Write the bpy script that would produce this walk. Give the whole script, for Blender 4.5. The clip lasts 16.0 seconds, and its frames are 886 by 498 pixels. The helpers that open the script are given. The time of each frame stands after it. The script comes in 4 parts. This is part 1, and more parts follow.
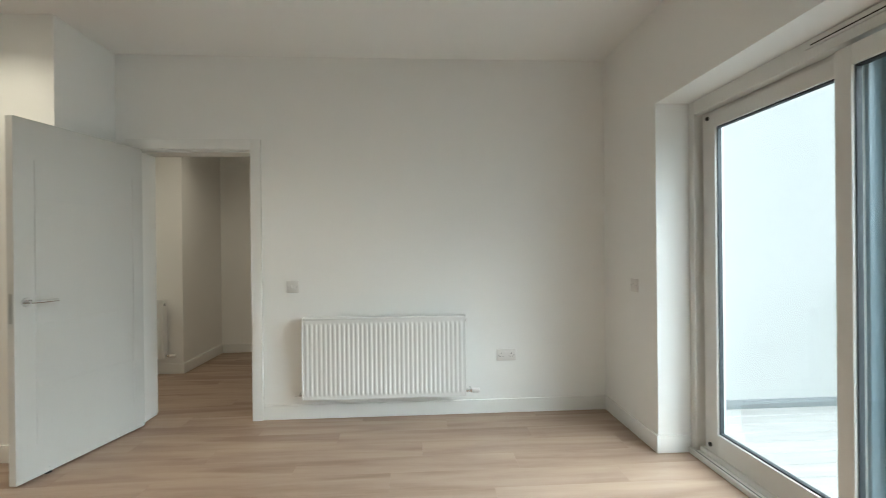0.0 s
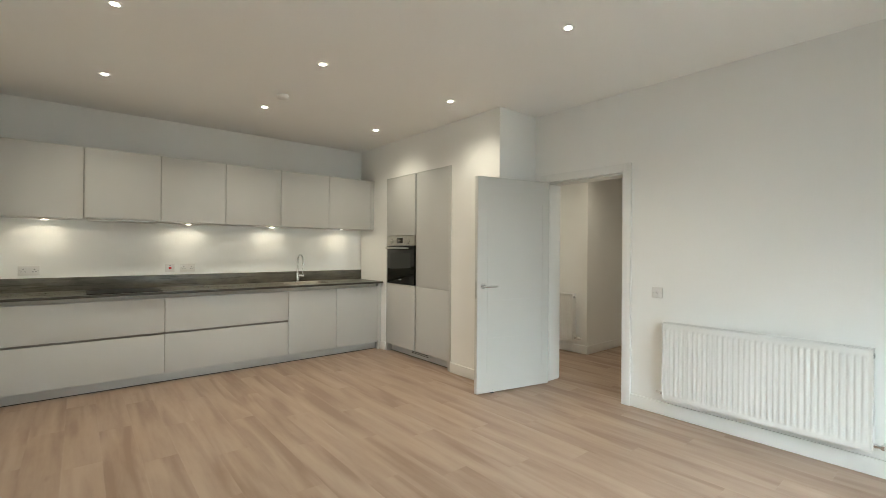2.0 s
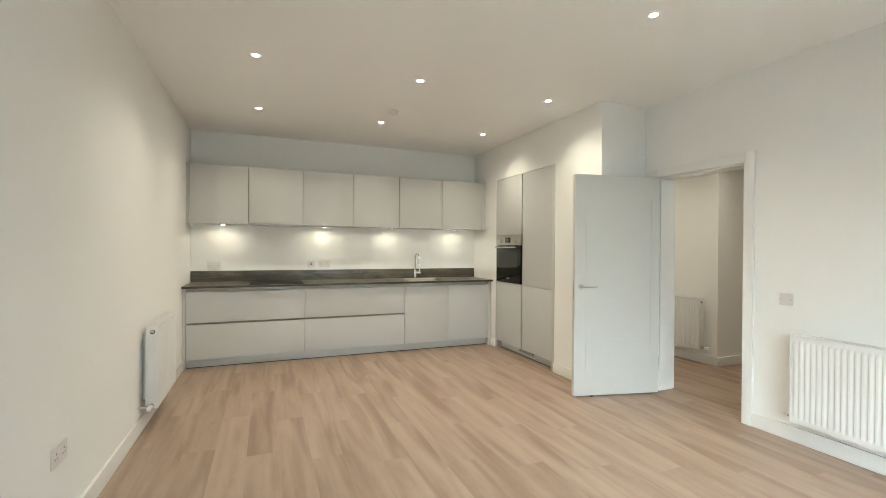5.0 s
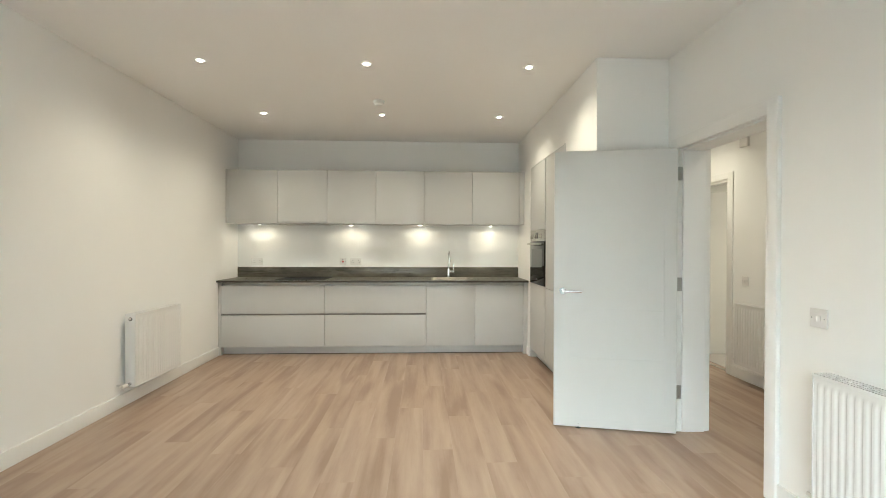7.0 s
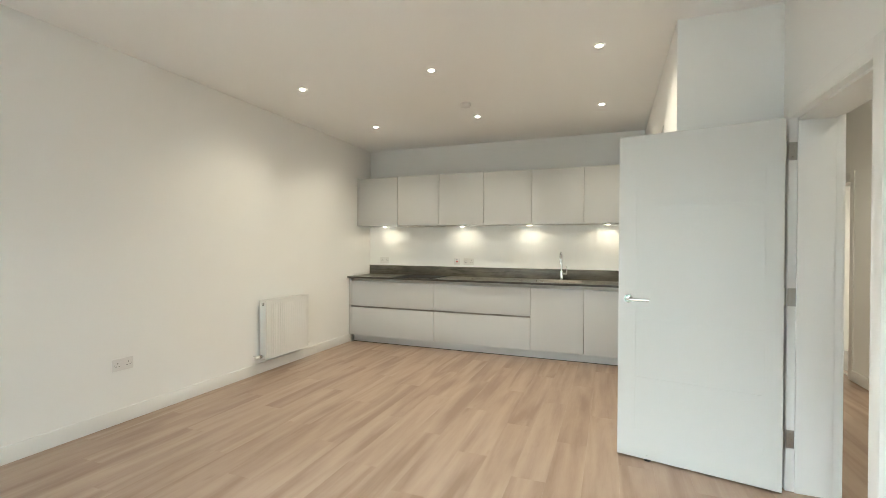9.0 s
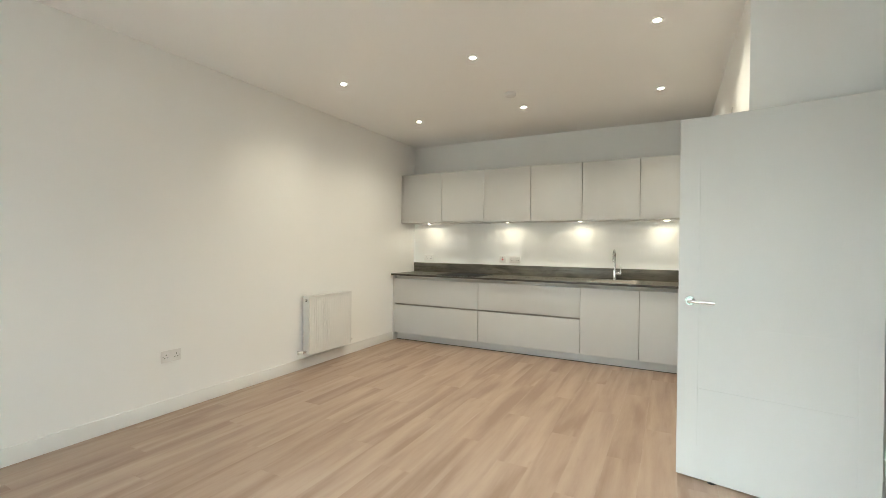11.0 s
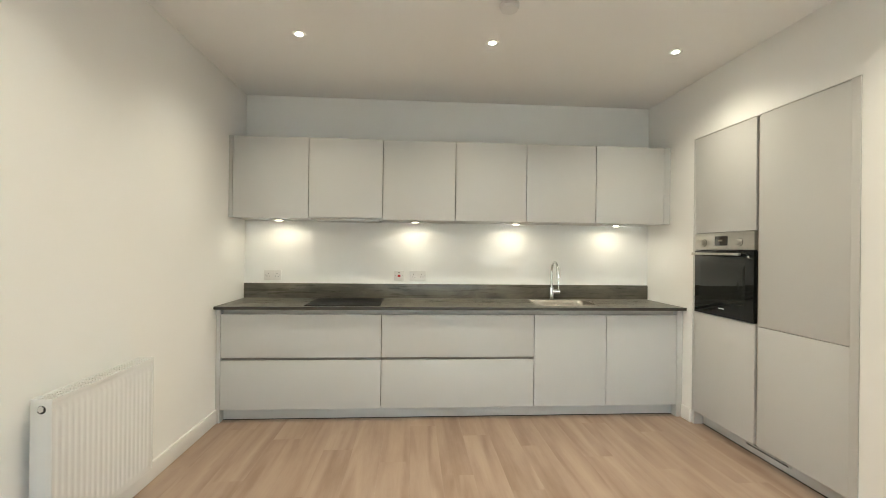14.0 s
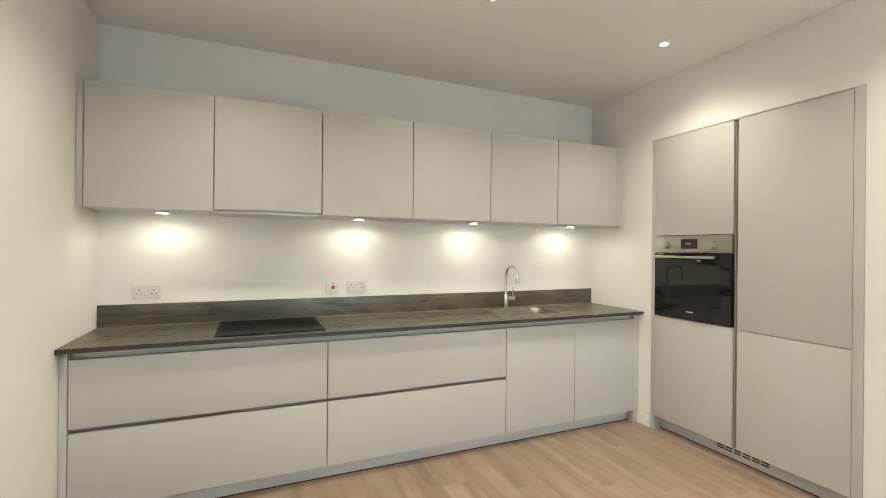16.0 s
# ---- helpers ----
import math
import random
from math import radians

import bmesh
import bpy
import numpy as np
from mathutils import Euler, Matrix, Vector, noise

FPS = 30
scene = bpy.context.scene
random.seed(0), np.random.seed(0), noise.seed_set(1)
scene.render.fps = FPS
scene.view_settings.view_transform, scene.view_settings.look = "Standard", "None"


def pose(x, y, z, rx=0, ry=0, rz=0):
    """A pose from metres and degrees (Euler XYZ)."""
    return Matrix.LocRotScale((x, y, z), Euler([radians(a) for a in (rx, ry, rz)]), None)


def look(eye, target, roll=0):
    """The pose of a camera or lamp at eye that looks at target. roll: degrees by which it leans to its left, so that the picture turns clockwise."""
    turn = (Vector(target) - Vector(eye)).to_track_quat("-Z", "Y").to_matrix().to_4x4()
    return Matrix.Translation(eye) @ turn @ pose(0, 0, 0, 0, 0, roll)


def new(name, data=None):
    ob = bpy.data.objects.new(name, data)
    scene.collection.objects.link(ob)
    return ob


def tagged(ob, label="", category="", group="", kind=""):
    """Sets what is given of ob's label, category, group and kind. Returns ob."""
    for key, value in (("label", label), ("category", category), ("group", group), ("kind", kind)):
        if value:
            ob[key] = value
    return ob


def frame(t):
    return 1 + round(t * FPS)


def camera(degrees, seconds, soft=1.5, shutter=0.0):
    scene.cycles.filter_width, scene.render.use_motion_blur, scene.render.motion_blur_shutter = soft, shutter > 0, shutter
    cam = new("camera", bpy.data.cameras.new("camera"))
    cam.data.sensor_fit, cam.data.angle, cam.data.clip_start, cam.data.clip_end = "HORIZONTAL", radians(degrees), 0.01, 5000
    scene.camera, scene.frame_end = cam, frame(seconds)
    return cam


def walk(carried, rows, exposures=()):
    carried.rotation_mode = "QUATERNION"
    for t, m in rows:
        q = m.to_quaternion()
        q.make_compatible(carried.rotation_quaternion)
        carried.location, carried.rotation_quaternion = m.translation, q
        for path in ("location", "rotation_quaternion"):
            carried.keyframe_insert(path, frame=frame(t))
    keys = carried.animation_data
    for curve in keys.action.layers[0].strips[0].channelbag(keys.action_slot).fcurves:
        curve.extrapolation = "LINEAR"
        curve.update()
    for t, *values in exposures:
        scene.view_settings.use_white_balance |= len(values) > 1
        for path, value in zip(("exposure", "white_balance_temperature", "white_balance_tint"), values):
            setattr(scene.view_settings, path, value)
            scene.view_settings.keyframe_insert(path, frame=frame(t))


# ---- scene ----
cam = camera(90.5, 16.0, soft=0.7, shutter=0.15)
PATH = [
    (0, (0.546, 0.411, 1.255), (0.664, 2.407, 1.252), -0.6),
    (0.5, (0.78, 0.51, 1.25), (0.258, 2.441, 1.263), -0.3),
    (1, (0.927, 0.399, 1.266), (-0.09, 2.122, 1.275), 0.1),
    (1.5, (1.077, 0.213, 1.301), (-0.254, 1.706, 1.307), 0.4),
    (2, (1.261, 0.103, 1.319), (-0.279, 1.379, 1.321), 0.4),
    (2.5, (1.392, 0.049, 1.334), (-0.282, 1.144, 1.333), 0.4),
    (3, (1.456, 0.012, 1.337), (-0.28, 1.005, 1.333), 0.5),
    (3.5, (1.515, 0.021, 1.325), (-0.261, 0.94, 1.325), 0.6),
    (4, (1.549, 0.028, 1.33), (-0.252, 0.899, 1.325), 0.5),
    (4.2, (1.56, 0.047, 1.333), (-0.251, 0.898, 1.328), 0.5),
    (6.3, (1.605, 1.316, 1.305), (-0.353, 1.723, 1.291), 0.3),
    (6.5, (1.588, 1.502, 1.303), (-0.385, 1.828, 1.289), 0.3),
    (7, (1.546, 1.932, 1.302), (-0.452, 2.018, 1.29), 0.2),
    (7.5, (1.473, 2.315, 1.295), (-0.519, 2.138, 1.281), 0.3),
    (8, (1.374, 2.56, 1.292), (-0.582, 2.141, 1.281), 0.4),
    (8.5, (1.365, 2.708, 1.287), (-0.546, 2.119, 1.278), 0.4),
    (9, (1.383, 2.825, 1.297), (-0.485, 2.112, 1.287), 0.4),
    (9.2, (1.395, 2.863, 1.301), (-0.457, 2.11, 1.291), 0.4),
    (11.3, (1.117, 2.816, 1.271), (-0.653, 1.884, 1.255), 0.6),
    (11.5, (1.041, 2.737, 1.267), (-0.726, 1.801, 1.252), 0.6),
    (12, (0.826, 2.456, 1.26), (-0.948, 1.532, 1.251), 0.7),
    (12.5, (0.573, 2.105, 1.297), (-1.275, 1.34, 1.287), 0.7),
    (13, (0.265, 1.746, 1.316), (-1.68, 1.28, 1.307), 0.7),
    (13.5, (-0.017, 1.322, 1.333), (-2.011, 1.165, 1.327), 0.7),
    (14, (-0.304, 0.979, 1.337), (-2.299, 1.119, 1.341), 0.7),
    (14.5, (-0.575, 0.719, 1.343), (-2.536, 1.114, 1.35), 0.6),
    (15, (-0.801, 0.533, 1.343), (-2.717, 1.106, 1.351), 0.6),
    (15.5, (-1.0, 0.425, 1.365), (-2.876, 1.117, 1.368), 0.5),
    (16, (-1.126, 0.349, 1.376), (-2.964, 1.138, 1.375), 0.5),
]
EXPOSURES = [(0.0, 2.18, 5600, -2), (0.6, 2.10, 5640, -2), (1.0, 2.24, 5640, -2), (2.5, 2.56, 5650, -2), (4.0, 2.77, 5640, -2), (9.0, 2.90, 5620, -2), (13.0, 2.91, 5640, -2), (16.0, 3.03, 5660, -2)]
walk(cam, [(t, look(eye, target, roll)) for t, eye, target, roll in PATH], EXPOSURES)

# ---- plan, in metres ----
XW, XE = -4.305, 2.0          # west and east faces of the room
YS, YK, YN = -0.5, 3.195, 3.735   # south, kitchen north, door wall north
XSTEP = -1.63                 # where the north wall steps back
ZC = 2.69                     # ceiling
YH0, YH1, YH2 = 3.94, 5.07, 5.96  # hall south face, hall north face, far recess
WIN_Y0, WIN_Y1, WIN_Z = 0.03, 3.0, 2.12
DOOR_X0, DOOR_X1, DOOR_Z = -1.475, -0.672, 1.995

# ---- world, sun, lamps' strengths ----
SKY, SUN = 0.14, 1.1
SPOT_W, UNDER_W = 6.2, 0.43
world = bpy.data.worlds.new("overcast_sky")
scene.world = world
world.use_nodes = True
nt = world.node_tree
sky = nt.nodes.new("ShaderNodeTexSky")
sky.sky_type = "NISHITA"
sky.sun_disc = False
sky.sun_elevation, sky.sun_rotation = radians(45), radians(117)
sky.air_density, sky.dust_density, sky.ozone_density = 1.0, 2.5, 1.5
grey = nt.nodes.new("ShaderNodeHueSaturation")
grey.inputs["Saturation"].default_value = 0.2
nt.links.new(sky.outputs[0], grey.inputs["Color"])
nt.links.new(grey.outputs[0], nt.nodes["Background"].inputs[0])
nt.nodes["Background"].inputs[1].default_value = SKY
sun = new("sun", bpy.data.lights.new("sun", "SUN"))
sun.data.energy, sun.data.angle, sun.data.color = SUN, radians(60), (1.0, 0.985, 0.95)
sun.matrix_world = look((22, -11, 25), (0, 0, 0))


# ---- materials ----
def principled(name, rgb, rough=0.5, metal=0.0, spec=0.5):
    m = bpy.data.materials.new(name)
    m.use_nodes = True
    b = m.node_tree.nodes["Principled BSDF"]
    b.inputs["Base Color"].default_value = (*rgb, 1)
    b.inputs["Roughness"].default_value = rough
    b.inputs["Metallic"].default_value = metal
    b.inputs["Specular IOR Level"].default_value = spec
    return m, m.node_tree, b


def mapped(t, scale):
    co = t.nodes.new("ShaderNodeTexCoord")
    mp = t.nodes.new("ShaderNodeMapping")
    mp.inputs["Scale"].default_value = scale
    t.links.new(co.outputs["Object"], mp.inputs["Vector"])
    return mp


def noise_tex(t, vec, scale, detail=4.0, rough=0.55):
    n = t.nodes.new("ShaderNodeTexNoise")
    n.inputs["Scale"].default_value, n.inputs["Detail"].default_value, n.inputs["Roughness"].default_value = scale, detail, rough
    t.links.new(vec, n.inputs["Vector"])
    return n


def ramp(t, fac, stops):
    r = t.nodes.new("ShaderNodeValToRGB")
    while len(r.color_ramp.elements) < len(stops):
        r.color_ramp.elements.new(0.5)
    for e, (p, c) in zip(r.color_ramp.elements, stops):
        e.position, e.color = p, (*c, 1)
    t.links.new(fac, r.inputs[0])
    return r


def bump(t, b, height, strength, distance):
    n = t.nodes.new("ShaderNodeBump")
    n.inputs["Strength"].default_value, n.inputs["Distance"].default_value = strength, distance
    t.links.new(height, n.inputs["Height"])
    t.links.new(n.outputs[0], b.inputs["Normal"])


def plain(name, rgb, rough=0.5, metal=0.0, vary=0.03, grain=180.0, relief=0.1, broad=1.6, spec=0.5):
    """Paint, plastic or metal: the colour drifts a little broadly and finely, with a fine relief."""
    m, t, b = principled(name, rgb, rough, metal, spec)
    mp = mapped(t, (1, 1, 1))
    n1, n2 = noise_tex(t, mp.outputs[0], broad, 3), noise_tex(t, mp.outputs[0], grain, 2)
    mix = t.nodes.new("ShaderNodeMath")
    mix.operation = "MULTIPLY_ADD"
    mix.inputs[1].default_value = 0.3
    t.links.new(n2.outputs[0], mix.inputs[0])
    t.links.new(n1.outputs[0], mix.inputs[2])
    lo, hi = [max(c * (1 - vary), 0) for c in rgb], [min(c * (1 + vary), 1) for c in rgb]
    r = ramp(t, mix.outputs[0], [(0.35, lo), (0.95, hi)])
    t.links.new(r.outputs[0], b.inputs["Base Color"])
    rr = ramp(t, n1.outputs[0], [(0.3, [min(rough * 0.92, 1)] * 3), (0.7, [min(rough * 1.08, 1)] * 3)])
    t.links.new(rr.outputs[0], b.inputs["Roughness"])
    if relief:
        bump(t, b, n2.outputs[0], relief, 0.0006)
    return m


def maths(t, op, a, b, c=None):
    """One sum in a node tree; numbers or sockets."""
    n = t.nodes.new("ShaderNodeMath")
    n.operation = op
    for k, v in enumerate((a, b, c)):
        if v is None:
            continue
        if isinstance(v, (int, float)):
            n.inputs[k].default_value = v
        else:
            t.links.new(v, n.inputs[k])
    return n.outputs[0]


def oak(name, dark, mid, pale, rough=0.42):
    """Long-grained planks; each plank takes its own shade and its own piece of the grain."""
    m, t, b = principled(name, mid, rough)
    co = t.nodes.new("ShaderNodeTexCoord")
    info = t.nodes.new("ShaderNodeObjectInfo")
    shift = t.nodes.new("ShaderNodeVectorMath")
    shift.operation = "SCALE"
    shift.inputs[0].default_value = (37.0, 53.0, 11.0)
    t.links.new(info.outputs["Random"], shift.inputs["Scale"])
    add = t.nodes.new("ShaderNodeVectorMath")
    t.links.new(co.outputs["Object"], add.inputs[0])
    t.links.new(shift.outputs[0], add.inputs[1])

    def along(stretch):
        mp = t.nodes.new("ShaderNodeMapping")
        mp.inputs["Scale"].default_value = (stretch, 1, 1)
        t.links.new(add.outputs[0], mp.inputs["Vector"])
        return mp.outputs[0]

    # soft heartwood clouds, growth lines bent round them, blotches, short pores, a few knots
    cloud = noise_tex(t, along(0.10), 8.5, 1.2, 0.4)
    cloud.inputs["Distortion"].default_value = 0.9
    wave = noise_tex(t, along(0.07), 30.0, 2, 0.5)
    wave.inputs["Distortion"].default_value = 1.4
    blotch = noise_tex(t, along(0.3), 26.0, 3, 0.6)
    pores = noise_tex(t, along(0.06), 170.0, 3, 0.6)
    spots = noise_tex(t, along(0.35), 11.0, 2, 0.5)
    knots = ramp(t, spots.outputs[0], [(0.68, (0, 0, 0)), (0.80, (1, 1, 1))])
    tone = maths(t, "MULTIPLY_ADD", wave.outputs[0], 0.18, cloud.outputs[0])
    tone = maths(t, "MULTIPLY_ADD", blotch.outputs[0], 0.16, tone)
    tone = maths(t, "MULTIPLY_ADD", pores.outputs[0], 0.14, tone)
    tone = maths(t, "MULTIPLY_ADD", info.outputs["Random"], 0.045, tone)
    tone = maths(t, "MULTIPLY_ADD", knots.outputs[0], -0.14, tone)
    r = ramp(t, tone, [(0.54, dark), (0.76, mid), (0.98, pale)])
    t.links.new(r.outputs[0], b.inputs["Base Color"])
    rr = ramp(t, tone, [(0.55, [rough * 1.12] * 3), (0.97, [rough * 0.92] * 3)])
    t.links.new(rr.outputs[0], b.inputs["Roughness"])
    bump(t, b, pores.outputs[0], 0.12, 0.0008)
    return m


def stone(name):
    """Slate-effect laminate: cloudy, with long scraped streaks along the run."""
    m, t, b = principled(name, (0.08, 0.08, 0.07), 0.4, 0.0, 0.4)
    a, f = noise_tex(t, mapped(t, (1, 0.4, 1)).outputs[0], 6.0, 5, 0.6), noise_tex(t, mapped(t, (1, 0.06, 1)).outputs[0], 48.0, 4, 0.65)
    a.inputs["Distortion"].default_value = 1.2
    f.inputs["Distortion"].default_value = 0.5
    tone = maths(t, "MULTIPLY_ADD", f.outputs[0], 0.34, a.outputs[0])
    r = ramp(t, tone, [(0.48, (0.062, 0.061, 0.051)), (0.67, (0.112, 0.104, 0.083)), (0.88, (0.175, 0.158, 0.122))])
    t.links.new(r.outputs[0], b.inputs["Base Color"])
    rr = ramp(t, f.outputs[0], [(0.3, [0.24] * 3), (0.7, [0.36] * 3)])
    t.links.new(rr.outputs[0], b.inputs["Roughness"])
    bump(t, b, tone, 0.25, 0.001)
    return m


def brushed(name, rgb, rough, along=(1, 60, 60)):
    m, t, b = principled(name, rgb, rough, 1.0)
    mp = mapped(t, along)
    n = noise_tex(t, mp.outputs[0], 30.0, 3)
    r = ramp(t, n.outputs[0], [(0.3, [rough * 0.75] * 3), (0.7, [rough * 1.25] * 3)])
    t.links.new(r.outputs[0], b.inputs["Roughness"])
    bump(t, b, n.outputs[0], 0.05, 0.0003)
    return m


def clear_glass(name, tint=(1, 1, 1)):
    m, t, b = principled(name, tint, 0.0)
    b.inputs["Transmission Weight"].default_value = 1.0
    b.inputs["IOR"].default_value = 1.45
    return m


def glow(name, rgb, strength):
    m, t, b = principled(name, rgb, 0.4)
    b.inputs["Emission Color"].default_value = (*rgb, 1)
    b.inputs["Emission Strength"].default_value = strength
    return m


WALL = plain("white_emulsion", (0.92, 0.915, 0.892), 0.85, vary=0.02, grain=260, relief=0.15, broad=0.8, spec=0.25)
CEIL = plain("ceiling_emulsion", (0.945, 0.942, 0.922), 0.9, vary=0.02, grain=220, relief=0.12, broad=0.6, spec=0.2)
GLOSS = plain("white_satin_woodwork", (0.87, 0.865, 0.84), 0.38, vary=0.015, grain=90, relief=0.06)
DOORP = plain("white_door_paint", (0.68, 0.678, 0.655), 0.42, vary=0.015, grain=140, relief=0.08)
CAB = plain("pale_grey_matt_laminate", (0.575, 0.571, 0.553), 0.5, vary=0.012, grain=300, relief=0.05)
CARC = plain("grey_carcass_board", (0.34, 0.325, 0.305), 0.6, vary=0.02)
RAIL = plain("pale_anodised_rail", (0.70, 0.665, 0.60), 0.45, 0.0, vary=0.02)
# near-black that carries the shade of narrow gaps in its colour
SHADOW = plain("dark_gap_shade", (0.06, 0.055, 0.05), 0.7, vary=0.1)
GAP = plain("grey_gap_board", (0.34, 0.32, 0.285), 0.6, vary=0.05)
PLINTH = plain("pale_satin_plinth", (0.62, 0.62, 0.605), 0.45, 0.0, vary=0.02)
STONE = stone("dark_slate_worktop")
EDGE = plain("dark_edging", (0.045, 0.04, 0.033), 0.4, vary=0.08)
SEAL = plain("grey_sealant", (0.30, 0.29, 0.26), 0.18, vary=0.03, relief=0.0)
STEEL = brushed("brushed_steel", (0.50, 0.48, 0.44), 0.3, (60, 1, 60))
SINKM = brushed("satin_steel_bowl", (0.38, 0.355, 0.315), 0.3)
CHROME = principled("polished_chrome", (0.72, 0.72, 0.72), 0.12, 1.0)[0]
HINGEM = brushed("satin_hinge_steel", (0.5, 0.5, 0.48), 0.35)
BLACK = plain("black_ceramic_glass", (0.006, 0.006, 0.007), 0.3, vary=0.2, relief=0.0, spec=0.06)
PRINT = plain("hob_print", (0.05, 0.05, 0.05), 0.4)
OVENG = principled("black_oven_glass", (0.006, 0.007, 0.007), 0.04, 0, 0.45)[0]
DARK = plain("dark_plastic", (0.02, 0.02, 0.02), 0.5, vary=0.15)
DISP = principled("oven_display", (0.03, 0.025, 0.02), 0.1)[0]
MARK = principled("pale_print", (0.75, 0.75, 0.74), 0.5)[0]
RADW = plain("white_radiator_enamel", (0.80, 0.795, 0.775), 0.38, vary=0.01, grain=120, relief=0.04)
PLATE = plain("white_moulded_plastic", (0.78, 0.76, 0.735), 0.35, vary=0.01, relief=0.03)
RED = principled("red_rocker", (0.5, 0.03, 0.03), 0.35)[0]
UPVC = plain("white_window_frame", (0.74, 0.73, 0.70), 0.35, vary=0.015, relief=0.04)
UPVCG = plain("blue_grey_outer_frame", (0.13, 0.175, 0.20), 0.4, vary=0.04, relief=0.04)
RUBBER = plain("black_seal", (0.03, 0.035, 0.04), 0.6, vary=0.1)
GLASS = clear_glass("window_glass", (0.96, 0.99, 0.98))
OAK = oak("pale_oak_plank", (0.285, 0.197, 0.142), (0.370, 0.270, 0.200), (0.430, 0.327, 0.250), rough=0.36)
DECK = oak("pale_weathered_deck", (0.25, 0.238, 0.228), (0.275, 0.263, 0.252), (0.30, 0.287, 0.275), 0.65)
RENDERW = plain("white_render", (0.33, 0.325, 0.312), 0.9, vary=0.02, grain=90, relief=0.12)
GREYST = plain("grey_base_course", (0.15, 0.16, 0.165), 0.8, vary=0.1, grain=40)
RAILD = plain("dark_grey_railing_paint", (0.06, 0.07, 0.08), 0.45, vary=0.05)
CARPET = plain("pale_grey_carpet", (0.42, 0.40, 0.38), 0.95, vary=0.12, grain=400, relief=0.5)
ROOF = plain("slate_roof", (0.14, 0.15, 0.16), 0.7, vary=0.15, grain=3)
HOUSEW = plain("pale_harling", (0.62, 0.60, 0.56), 0.9, vary=0.06, grain=6)
GROUND = plain("mown_grass_and_earth", (0.07, 0.09, 0.04), 0.95, vary=0.3, grain=4, broad=0.05)
BULB = glow("lit_led_face", (1.0, 0.86, 0.66), 14.0)
BULB2 = glow("lit_cabinet_led", (1.0, 0.86, 0.64), 10.0)


# ---- mesh helpers ----
def box(bm, x0, x1, y0, y1, z0, z1, bevel=0.0, segments=2):
    m = Matrix.Translation(((x0 + x1) / 2, (y0 + y1) / 2, (z0 + z1) / 2)) @ Matrix.Diagonal((abs(x1 - x0), abs(y1 - y0), abs(z1 - z0), 1))
    vs = bmesh.ops.create_cube(bm, size=1, matrix=m)["verts"]
    if bevel:
        es = list({e for v in vs for e in v.link_edges})
        bmesh.ops.bevel(bm, geom=es, offset=bevel, segments=segments, profile=0.6, affect="EDGES", clamp_overlap=True)
    return bm


def block(*args, **kw):
    return box(bmesh.new(), *args, **kw)


def rod(bm, p0, p1, r, r2=None, sides=20):
    p0, p1 = Vector(p0), Vector(p1)
    m = Matrix.Translation((p0 + p1) / 2) @ (p1 - p0).to_track_quat("Z", "Y").to_matrix().to_4x4()
    bmesh.ops.create_cone(bm, cap_ends=True, segments=sides, radius1=r, radius2=r if r2 is None else r2, depth=(p1 - p0).length, matrix=m)
    return bm


def bar(p0, p1, r, r2=None, sides=20):
    return rod(bmesh.new(), p0, p1, r, r2, sides)


def sweep(points, r, sides=16):
    """A round tube along points."""
    bm = bmesh.new()
    pts = [Vector(p) for p in points]
    rings = []
    up = Vector((0.0, 1.0, 0.0))
    for i, p in enumerate(pts):
        d = (pts[min(i + 1, len(pts) - 1)] - pts[max(i - 1, 0)]).normalized()
        a = d.cross(up)
        if a.length < 0.01:
            a = d.cross(Vector((1, 0, 0)))
        a.normalize()
        c = a.cross(d)
        rings.append([bm.verts.new(p + r * (math.cos(2 * math.pi * k / sides) * a + math.sin(2 * math.pi * k / sides) * c)) for k in range(sides)])
    for u, v in zip(rings, rings[1:]):
        for k in range(sides):
            bm.faces.new((u[k], u[(k + 1) % sides], v[(k + 1) % sides], v[k]))
    bm.faces.new(rings[0][::-1])
    bm.faces.new(rings[-1])
    return bm


def lathe(profile, sides=32):
    """A turned body from (radius, height) steps, round the z axis."""
    bm = bmesh.new()
    rings = []
    for r, z in profile:
        if r < 1e-6:
            rings.append([bm.verts.new((0, 0, z))])
        else:
            rings.append([bm.verts.new((r * math.cos(2 * math.pi * k / sides), r * math.sin(2 * math.pi * k / sides), z)) for k in range(sides)])
    for u, v in zip(rings, rings[1:]):
        for k in range(sides):
            a, b, c, d = u[k % len(u)], u[(k + 1) % len(u)], v[(k + 1) % len(v)], v[k % len(v)]
            f = [a]
            for w in (b, c, d):
                if w not in f:
                    f.append(w)
            if len(f) > 2:
                bm.faces.new(f)
    return bm


def moved(bm, m):
    bmesh.ops.transform(bm, matrix=m, verts=bm.verts)
    return bm


def mesh_of(name, bm, material, smooth=True):
    bmesh.ops.recalc_face_normals(bm, faces=bm.faces)
    me = bpy.data.meshes.new(name)
    bm.to_mesh(me)
    bm.free()
    me.materials.append(material)
    if smooth:
        me.polygons.foreach_set("use_smooth", [True] * len(me.polygons))
        me.set_sharp_from_angle(angle=radians(32))
    return me


def part(name, bm, material, parent, label=""):
    ob = new(name, mesh_of(name, bm, material))
    ob.parent = parent
    return tagged(ob, label) if label else ob


def thing(name, m, label, category, group=""):
    ob = new(name)
    ob.empty_display_size = 0.1
    ob.matrix_basis = m
    return tagged(ob, label, category, group)


def structure(name, bm, material, label, category):
    return tagged(new(name, mesh_of(name, bm, material)), label, category, kind="structure")


def walls(name, label, *spans):
    """Lengths of one wall, each a block of its own (x0, x1, y0, y1, z0, z1)."""
    for span in spans:
        structure(name, block(*span), WALL, label, "wall")


